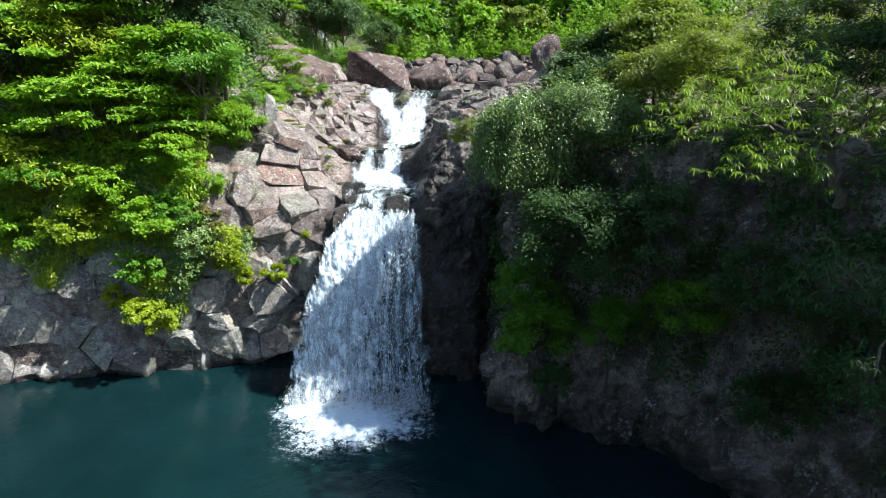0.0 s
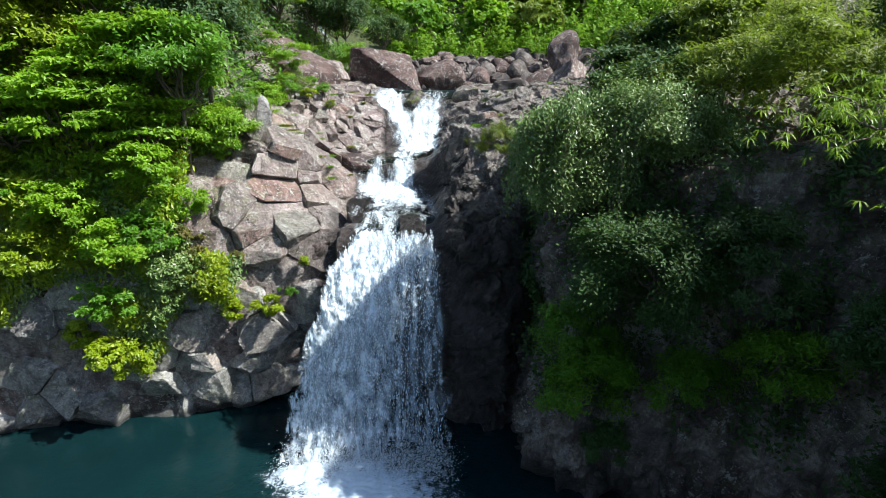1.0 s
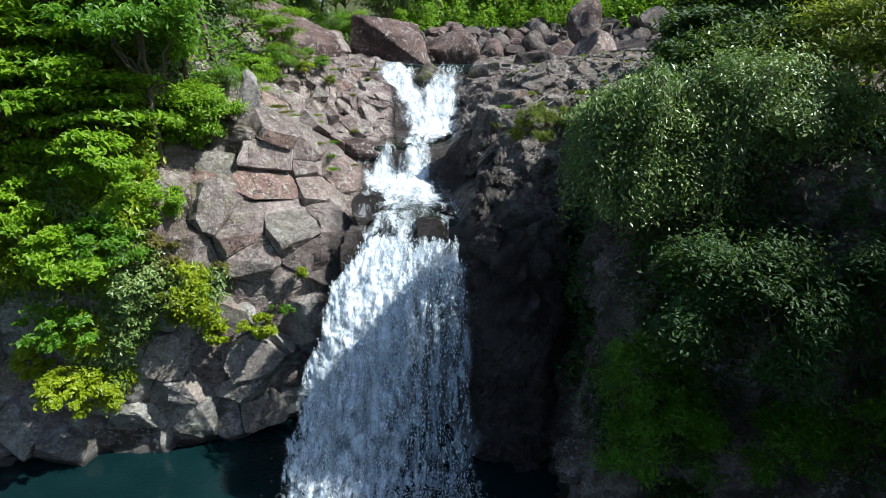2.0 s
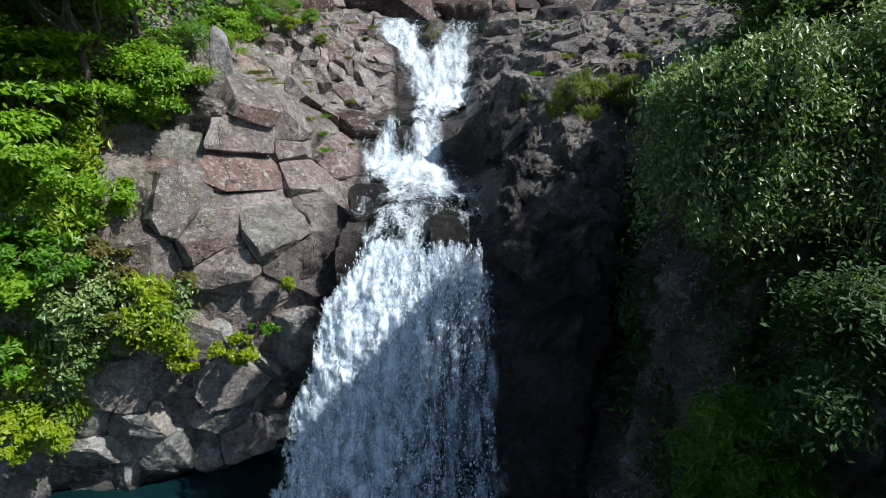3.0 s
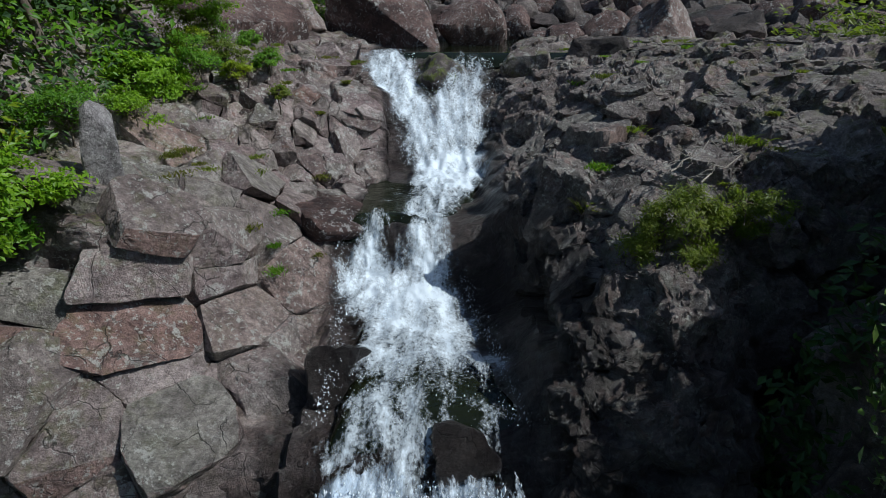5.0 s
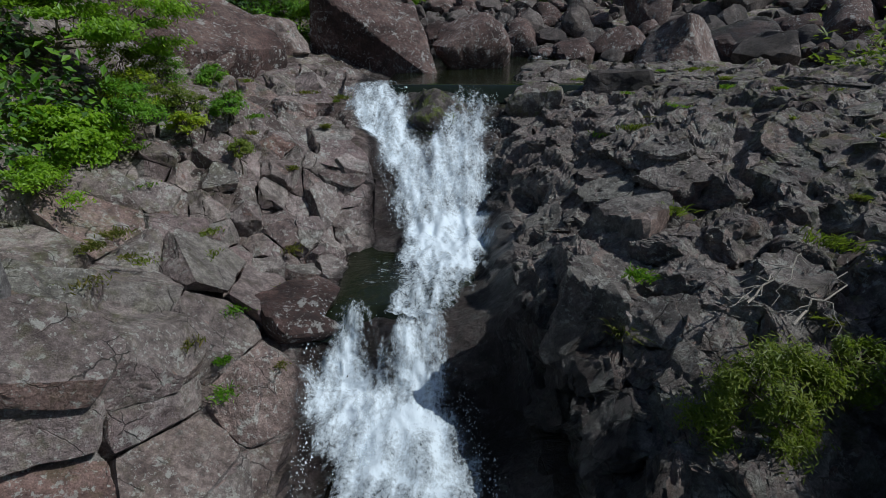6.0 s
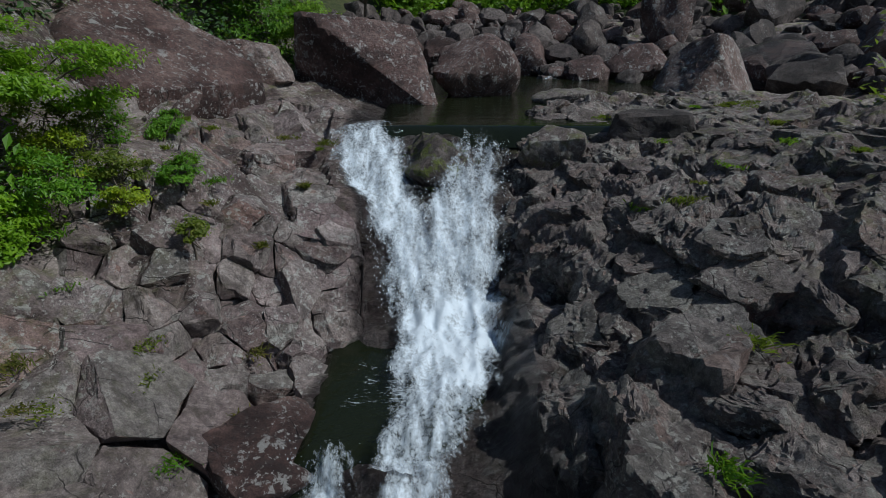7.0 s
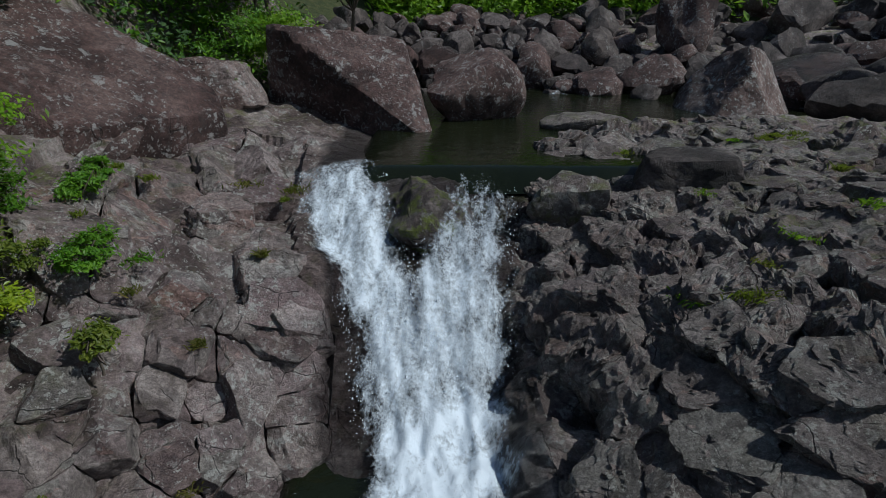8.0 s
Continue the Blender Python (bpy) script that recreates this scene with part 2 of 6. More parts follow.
def crisp(me, degrees=32):
    """Smooth shading, with the edges past that angle left sharp."""
    me.polygons.foreach_set("use_smooth", np.full(len(me.polygons), True))
    me.set_sharp_from_angle(angle=radians(degrees))
    return me


def paint(me, name, values):
    me.attributes.new(name, "FLOAT", "POINT").data.foreach_set("value", np.asarray(values, np.float32))


def put(name, me, material, parent=None, label="", category="", group="", kind=""):
    if not me.materials:
        me.materials.append(material)
    ob = new(name, me)
    if parent:
        ob.parent = parent
    return tagged(ob, label, category, group, kind)


def empty(name, at, label, category, group=""):
    ob = new(name)
    ob.empty_display_size = 0.2
    ob.location = at
    return tagged(ob, label, category, group)


def grid_faces(rows, cols):
    i = np.arange(rows - 1)[:, None] * cols + np.arange(cols - 1)[None, :]
    i = i.ravel()
    return np.stack([i, i + 1, i + cols + 1, i + cols], 1)


def smooth_noise(p, scale, seed, octaves=3):
    """Sum of sines in turned directions: cheap smooth noise, about -1 to 1."""
    rng = np.random.default_rng(seed)
    total, amp, norm = np.zeros(len(p)), 1.0, 0.0
    for _ in range(octaves):
        for _ in range(4):
            d = rng.normal(size=3)
            d /= np.linalg.norm(d)
            total += amp * np.sin(p @ d * scale * rng.uniform(0.7, 1.4) * 2 * math.pi + rng.uniform(0, 6.28))
        norm += amp * 2.0
        amp *= 0.5
        scale *= 2.1
    return total / norm


def grid_normals(p):
    du = np.gradient(p, axis=1)
    dv = np.gradient(p, axis=0)
    n = np.cross(du, dv)
    return n / np.maximum(np.linalg.norm(n, axis=2, keepdims=True), 1e-9)


def box_blur(a, times, width):
    for _ in range(times):
        for axis in (0, 1):
            pad = [(width, width) if k == axis else (0, 0) for k in range(a.ndim)]
            c = np.cumsum(np.pad(a, pad, mode="edge"), axis=axis)
            lo = np.take(c, range(0, c.shape[axis] - 2 * width), axis=axis)
            hi = np.take(c, range(2 * width, c.shape[axis]), axis=axis)
            a = (hi - lo) / (2 * width)
    return a


def fractured(p, n, weight, size, tilt, lift, groove, width, seed, squash=(1, 1, 1), edge=0.06):
    """Breaks a surface into blocks: every block gets its own flat, tilted face and height, with a cleft round it.
    p, n: points and normals (k, 3). weight: 0 to 1 for each point. edge: how wide the worn edges are, as a share of size."""
    rng = np.random.default_rng(seed)
    squash = np.asarray(squash, float)
    q = (p + 0.16 * size * np.stack([smooth_noise(p, 0.7 / size, seed + i) for i in (1, 2, 3)], 1)) * squash
    order = rng.permutation(len(p))
    chosen, taken = [], {}
    reach = size * 0.62
    for k in order[: min(len(order), 90000)]:
        if weight[k] <= 0.01:
            continue
        cell = tuple((q[k] // reach).astype(int))
        if cell not in taken:
            taken[cell] = 1
            chosen.append(k)
    chosen = np.array(chosen)
    tree_of = kdtree.KDTree(len(chosen))
    for i, k in enumerate(chosen):
        tree_of.insert(q[k], i)
    tree_of.balance()
    active = np.nonzero(weight > 0.01)[0]
    ids, dist = np.zeros((len(p), 3), int), np.zeros((len(p), 3))
    dist[:, 1:] = 9.0
    for k in active:
        for j, (_, i, d) in enumerate(tree_of.find_n(q[k], 3)):
            ids[k, j], dist[k, j] = i, d
    facing = n[chosen] + rng.normal(size=(len(chosen), 3)) * tilt
    facing /= np.linalg.norm(facing, axis=1, keepdims=True)
    height = rng.normal(size=len(chosen)) * lift
    share = np.exp(-(dist - dist[:, :1]) / (edge * size))
    share /= share.sum(1, keepdims=True)
    total = np.zeros(len(p))
    for j in range(3):
        c, m = p[chosen][ids[:, j]], facing[ids[:, j]]
        d = np.einsum("ij,ij->i", c - p, m) / np.maximum(np.einsum("ij,ij->i", n, m), 0.5)
        total += share[:, j] * (np.clip(d, -0.35 * size, 0.35 * size) + height[ids[:, j]])
    gap = dist[:, 1] - dist[:, 0]
    total -= groove * np.clip(1 - gap / width, 0, 1)
    return p + n * (total * weight)[:, None], gap


def leaves(centres, facing, length, aspect, rng, droop=0.25):
    """One folded leaf at each centre: four corners, the middle rib lower than the edges."""
    k = len(centres)
    f = facing / np.maximum(np.linalg.norm(facing, axis=1, keepdims=True), 1e-6)
    along = np.cross(f, rng.normal(size=(k, 3)))
    along /= np.maximum(np.linalg.norm(along, axis=1, keepdims=True), 1e-6)
    along[:, 2] -= droop
    across = np.cross(f, along)
    across /= np.maximum(np.linalg.norm(across, axis=1, keepdims=True), 1e-6)
    length = np.broadcast_to(length, k)[:, None]
    half = length * aspect * 0.5
    a = centres - along * length * 0.5
    b = centres + across * half + f * half * 0.35
    c = centres + along * length * 0.5
    d = centres - across * half + f * half * 0.35
    verts = np.stack([a, b, c, d], 1).reshape(-1, 3)
    return verts, np.arange(4 * k).reshape(k, 4)


def leaf_cloud(radii, count, clumps, length, aspect, seed, flat=0.55, clump_size=0.3, hollow=0.55, lower=-0.55):
    """A crown: leaves in clumps spread through an uneven ellipsoid, denser towards its outside, facing up and out."""
    rng = np.random.default_rng(seed)
    d = rng.normal(size=(clumps, 3))
    d /= np.linalg.norm(d, axis=1, keepdims=True)
    d[:, 2] = np.where(d[:, 2] < lower, -d[:, 2], d[:, 2])
    reach = (hollow + (1 - hollow) * rng.random(clumps) ** 0.6) * (1 + 0.28 * smooth_noise(d, 0.55, seed + 5, 2))
    middle = d * reach[:, None] * np.asarray(radii)
    big = clump_size * np.mean(radii) * rng.uniform(0.6, 1.35, clumps)
    which = rng.integers(0, clumps, count)
    off = rng.normal(size=(count, 3)) * 0.5
    off[:, 2] *= flat
    centres = middle[which] + off * big[which][:, None]
    facing = d[which] * 0.6 + np.array([0.3, -0.12, 0.85]) + rng.normal(size=(count, 3)) * 0.55
    return leaves(centres, facing, length * rng.uniform(0.65, 1.25, count), aspect, rng), middle


def tube(points, radii, sides=7, seed=0):
    """A tapered, slightly crooked tube along points."""
    rng = np.random.default_rng(seed)
    pts = np.asarray(points, float)
    verts = []
    for i, (p, r) in enumerate(zip(pts, radii)):
        t = pts[min(i + 1, len(pts) - 1)] - pts[max(i - 1, 0)]
        t /= max(np.linalg.norm(t), 1e-6)
        a = np.cross(t, (0.31, 0.9, 0.2))
        a /= np.linalg.norm(a)
        b = np.cross(t, a)
        for s in range(sides):
            g = 2 * math.pi * s / sides
            verts.append(p + (a * math.cos(g) + b * math.sin(g)) * r * rng.uniform(0.85, 1.15))
    faces = []
    for i in range(len(pts) - 1):
        for s in range(sides):
            s2 = (s + 1) % sides
            faces.append((i * sides + s, i * sides + s2, (i + 1) * sides + s2, (i + 1) * sides + s))
    return np.array(verts), np.array(faces)


def join(parts):
    verts, faces, base = [], [], 0
    for v, f in parts:
        verts.append(v)
        faces.append(f + base)
        base += len(v)
    return np.concatenate(verts), np.concatenate(faces)


def crooked(a, b, steps, wobble, rng):
    t = np.linspace(0, 1, steps)[:, None]
    p = np.asarray(a) * (1 - t) + np.asarray(b) * t
    p[1:-1] += rng.normal(size=(steps - 2, 3)) * wobble
    return p


def tree(name, at, crown_at, radii, count, material, label, seed, length=0.16, aspect=0.5, clumps=60, flat=0.5, clump_size=0.3, girth=0.12, category="tree", group="", hollow=0.5, lower=-0.55, limbs=9):
    """A tree or shrub: trunk with limbs that run into the crown, and a crown of leaves. crown_at is relative to the foot."""
    rng = np.random.default_rng(seed)
    thing = empty(name, at, label, category, group)
    (lv, lf), middle = leaf_cloud(radii, count, clumps, length, aspect, seed, flat, clump_size, hollow, lower)
    fork = np.asarray(crown_at) * 0.55
    pieces = [tube(crooked((0, 0, -0.4), fork, 6, girth * 0.6, rng), np.linspace(girth, girth * 0.7, 6), 7, seed)]
    for k in range(min(limbs, clumps)):
        end = middle[k] * 0.92 + np.asarray(crown_at)
        pieces.append(tube(crooked(fork, end, 6, 0.12, rng), np.linspace(girth * 0.45, 0.012, 6), 5, seed + k))
    put("trunk", mesh_from("trunk", *join(pieces), smooth=True), BARK, thing)
    put("crown", mesh_from("crown", lv + np.asarray(crown_at), lf), material, thing)
    return thing


def boulder_mesh(size, planes, seed, detail=4, rough=0.035, soft=14.0, squareness=0.5, moss=0.0, wet=0.0, cuts=None):
    """A stone: a ball cut by planes, with worn edges and a rough skin. cuts: planes of its own, (nx, ny, nz, distance)."""
    rng = np.random.default_rng(seed)
    bm = bmesh.new()
    bmesh.ops.create_icosphere(bm, subdivisions=detail, radius=1)
    d = np.array([v.co for v in bm.verts])
    faces = np.array([[v.index for v in f.verts] for f in bm.faces])
    bm.free()
    d /= np.linalg.norm(d, axis=1, keepdims=True)
    if cuts is None:
        n = rng.normal(size=(planes, 3))
        n /= np.linalg.norm(n, axis=1, keepdims=True)
        h = rng.uniform(0.55, 0.95, planes)
    else:
        c = np.asarray(cuts, float)
        length = np.linalg.norm(c[:, :3], axis=1)
        n, h = c[:, :3] / length[:, None], c[:, 3]
    dots = np.maximum(d @ n.T, 1e-3)
    inverse = (((dots / h) ** soft).sum(1) + 0.8 ** soft) ** (1 / soft)
    p = d / inverse[:, None]
    p = p * np.asarray(size)
    scale = float(np.mean(size))
    p += d * (smooth_noise(p, 0.9 / scale, seed + 3, 4) * rough * scale * 1.6)[:, None]
    p += d * (rng.normal(size=len(p)) * rough * scale * 0.16)[:, None]
    me = crisp(mesh_from("boulder", p, faces), 26)
    paint(me, "moss", np.full(len(p), moss))
    paint(me, "wet", np.full(len(p), wet))
    return me


class Sheet:
    """A grid of points that can be looked up between its points by (row, column)."""

    def __init__(self, p):
        self.p = p
        self.rows, self.cols = p.shape[:2]
        n = grid_normals(p)
        self.n = box_blur(n, 1, 3)
        self.n /= np.maximum(np.linalg.norm(self.n, axis=2, keepdims=True), 1e-6)

    def at(self, r, c, what=None):
        a = self.p if what is None else what
        r, c = np.clip(r, 0, self.rows - 1.001), np.clip(c, 0, self.cols - 1.001)
        i, j = r.astype(int), c.astype(int)
        f, g = (r - i)[:, None], (c - j)[:, None]
        return (a[i, j] * (1 - f) + a[i + 1, j] * f) * (1 - g) + (a[i, j + 1] * (1 - f) + a[i + 1, j + 1] * f) * g

    def scatter(self, count, chance, rng):
        """Points spread evenly by area, kept by chance(p, n): points and normals."""
        du, dv = np.diff(self.p, axis=1)[:-1], np.diff(self.p, axis=0)[:, :-1]
        area = np.linalg.norm(np.cross(du, dv), axis=2)
        keep = chance(self.p[:-1, :-1].reshape(-1, 3), self.n[:-1, :-1].reshape(-1, 3))
        w = area.ravel() * keep
        pick = rng.choice(len(w), count, p=w / w.sum())
        r = pick // (self.cols - 1) + rng.random(count)
        c = pick % (self.cols - 1) + rng.random(count)
        return self.at(r, c), self.at(r, c, self.n)


def cell_hull(planes):
    """The convex block inside planes (nx, ny, nz, distance) round the origin: corners, triangles and the planes that bound it."""
    n, h = planes[:, :3], planes[:, 3]
    k = len(n)
    i, j, l = np.array(list(itertools.combinations(range(k), 3))).T
    m = np.stack([n[i], n[j], n[l]], 1)
    good = np.abs(np.linalg.det(m)) > 0.02
    i, j, l, m = i[good], j[good], l[good], m[good]
    v = np.linalg.solve(m, np.stack([h[i], h[j], h[l]], 1)[:, :, None])[:, :, 0]
    ok = (v @ n.T <= h + 1e-5).all(1)
    v, used = v[ok], np.unique(np.concatenate([i[ok], j[ok], l[ok]]))
    v = v[np.unique(np.round(v, 4), axis=0, return_index=True)[1]]
    if len(v) < 5:
        return None
    bm = bmesh.new()
    for q in v:
        bm.verts.new(q)
    bmesh.ops.convex_hull(bm, input=bm.verts)
    bmesh.ops.triangulate(bm, faces=bm.faces)
    bm.verts.index_update()
    verts = np.array([q.co for q in bm.verts])
    faces = np.array([[q.index for q in f.verts] for f in bm.faces])
    bm.free()
    return verts, faces, used


def split_triangles(verts, faces, longest):
    """Halves every edge longer than longest, over and over, without leaving cracks."""
    for _ in range(6):
        pairs = np.sort(np.stack([faces, np.roll(faces, -1, axis=1)], 2), axis=2).reshape(-1, 2)
        edges, which = np.unique(pairs, axis=0, return_inverse=True)
        long = np.linalg.norm(verts[edges[:, 0]] - verts[edges[:, 1]], axis=1) > longest
        if not long.any():
            break
        index = np.full(len(edges), -1)
        index[long] = len(verts) + np.arange(long.sum())
        verts = np.concatenate([verts, verts[edges[long]].mean(1)])
        mid = index[which.ravel()].reshape(-1, 3)
        cuts = (mid >= 0).sum(1)
        out = [faces[cuts == 0]]
        f, m = faces[cuts == 3], mid[cuts == 3]
        out += [np.stack(t, 1) for t in ((f[:, 0], m[:, 0], m[:, 2]), (m[:, 0], f[:, 1], m[:, 1]), (m[:, 2], m[:, 1], f[:, 2]), (m[:, 0], m[:, 1], m[:, 2]))]
        for k in range(3):
            a, b, c = k, (k + 1) % 3, (k + 2) % 3
            one = (cuts == 1) & (mid[:, a] >= 0)
            f, m = faces[one], mid[one]
            out += [np.stack((f[:, a], m[:, a], f[:, c]), 1), np.stack((m[:, a], f[:, b], f[:, c]), 1)]
            two = (cuts == 2) & (mid[:, a] < 0)
            f, m = faces[two], mid[two]
            out += [np.stack(t, 1) for t in ((f[:, a], f[:, b], m[:, b]), (f[:, a], m[:, b], m[:, c]), (m[:, c], m[:, b], f[:, c]))]
        faces = np.concatenate(out)
    return verts, faces


def jointed_rock(surface, region, spacing, turn, jitter, dropped, seed, gap=0.012, worn=26.0, rough=0.05, fine=0.22, proud=0.2):
    """Rock parted by joints into close-fitting blocks: a net of crooked cells along three joint directions, of which those whose
    middle lies inside the rock and which touch the open air are kept, so that the rock steps back in ledges.
    proud: how far the blocks may stand out of the surface, at most.
    surface: (points, normals). region: which points of the surface it covers. spacing: metres between joints.
    Returns (verts, faces, middle) for each block."""
    rng = np.random.default_rng(seed)
    points, normals = surface
    inside_region = region(points)
    lo, hi = points[inside_region].min(0) - 1.5, points[inside_region].max(0) + 1.5
    axes = np.array(pose(0, 0, 0, *turn).to_3x3())
    middle, reach = (lo + hi) / 2, np.linalg.norm(hi - lo) / 2
    counts = [int(reach / a) + 2 for a in spacing]
    i, j, k = (g.ravel() for g in np.meshgrid(*[np.arange(-c, c + 1) for c in counts], indexing="ij"))
    shift = rng.uniform(-0.5, 0.5, (2, 2 * counts[2] + 1))
    local = np.stack([i + shift[0][k + counts[2]], j + shift[1][k + counts[2]] + 0.5 * (i % 2), k + 0.0], 1) + rng.normal(size=(len(i), 3)) * jitter
    q = (local * np.asarray(spacing)) @ axes.T + middle
    q = q[((q > lo) & (q < hi)).all(1)]
    q = q[rng.random(len(q)) > dropped]
    near = kdtree.KDTree(len(points))
    for n, p in enumerate(points):
        near.insert(p, n)
    near.balance()
    at = np.array([near.find(p)[1] for p in q])
    depth = np.einsum("ij,ij->i", points[at] - q, normals[at])
    band = np.abs(depth) < 2.2 * max(spacing)
    q, at, depth = q[band], at[band], depth[band]
    cells = kdtree.KDTree(len(q))
    for n, p in enumerate(q):
        cells.insert(p, n)
    cells.balance()
    blocks = []
    for n in np.nonzero((depth > 0) & inside_region[at])[0]:
        close = [m for _, m, _ in cells.find_n(q[n], 23) if m != n]
        d = q[close] - q[n]
        length = np.linalg.norm(d, axis=1)
        planes = np.concatenate([d / length[:, None], (length / 2 - gap)[:, None]], 1)
        skin = normals[at[n]] + rng.normal(size=3) * 0.10
        skin /= np.linalg.norm(skin)
        planes = np.concatenate([planes, [(*skin, depth[n] * (skin @ normals[at[n]]) + proud * rng.random() ** 2)]])
        hull = cell_hull(planes)
        if hull is None:
            continue
        verts, faces, used = hull
        if not any(m == len(close) or depth[close[m]] <= 0 for m in used):
            continue
        verts, faces = split_triangles(verts, faces, fine)
        kept = planes[used]
        share = np.maximum(verts @ kept[:, :3].T / np.maximum(kept[:, 3], 0.05), 1e-3)
        verts = verts / ((share ** worn).sum(1) ** (1 / worn))[:, None]
        size = float(np.cbrt(np.prod(spacing)))
        away = verts / np.maximum(np.linalg.norm(verts, axis=1, keepdims=True), 1e-6)
        world_at = verts + q[n]
        ledges = smooth_noise(world_at, 0.55 / size, seed + 3, 2)
        wave = smooth_noise(world_at, 1.4 / size, seed + 4, 3)
        verts = verts + away * (rough * size * (0.9 * ledges + 0.8 * wave - 0.5 * np.abs(smooth_noise(world_at, 3.4 / size, seed + 5, 2))) + rng.normal(size=len(verts)) * rough * size * 0.10)[:, None]
        blocks.append((verts + q[n], faces, q[n]))
    return blocks


def lay_blocks(blocks, parent, material, inside, name="stone", limit=300):
    """The blocks within a stretch of the plan become parts of their own, up to limit; the rest are joined."""
    single, rest = [], []
    for block in blocks:
        (single if inside(block[2]) and len(single) < limit else rest).append(block)

    def finish(me, p):
        me = crisp(me, 24)
        paint(me, "wet", wet_and_shade(p))
        paint(me, "moss", mossiness(p, np.tile((0.0, 0.0, 0.5), (len(p), 1))))
        return me

    for verts, faces, mid in single:
        ob = put(name, finish(mesh_from(name, verts - mid, faces), verts), material, parent)
        ob.location = mid
    if rest:
        verts, faces = join([(b[0], b[1]) for b in rest])
        put("stones", finish(mesh_from("stones", verts, faces), verts), material, parent, kind="stuff")


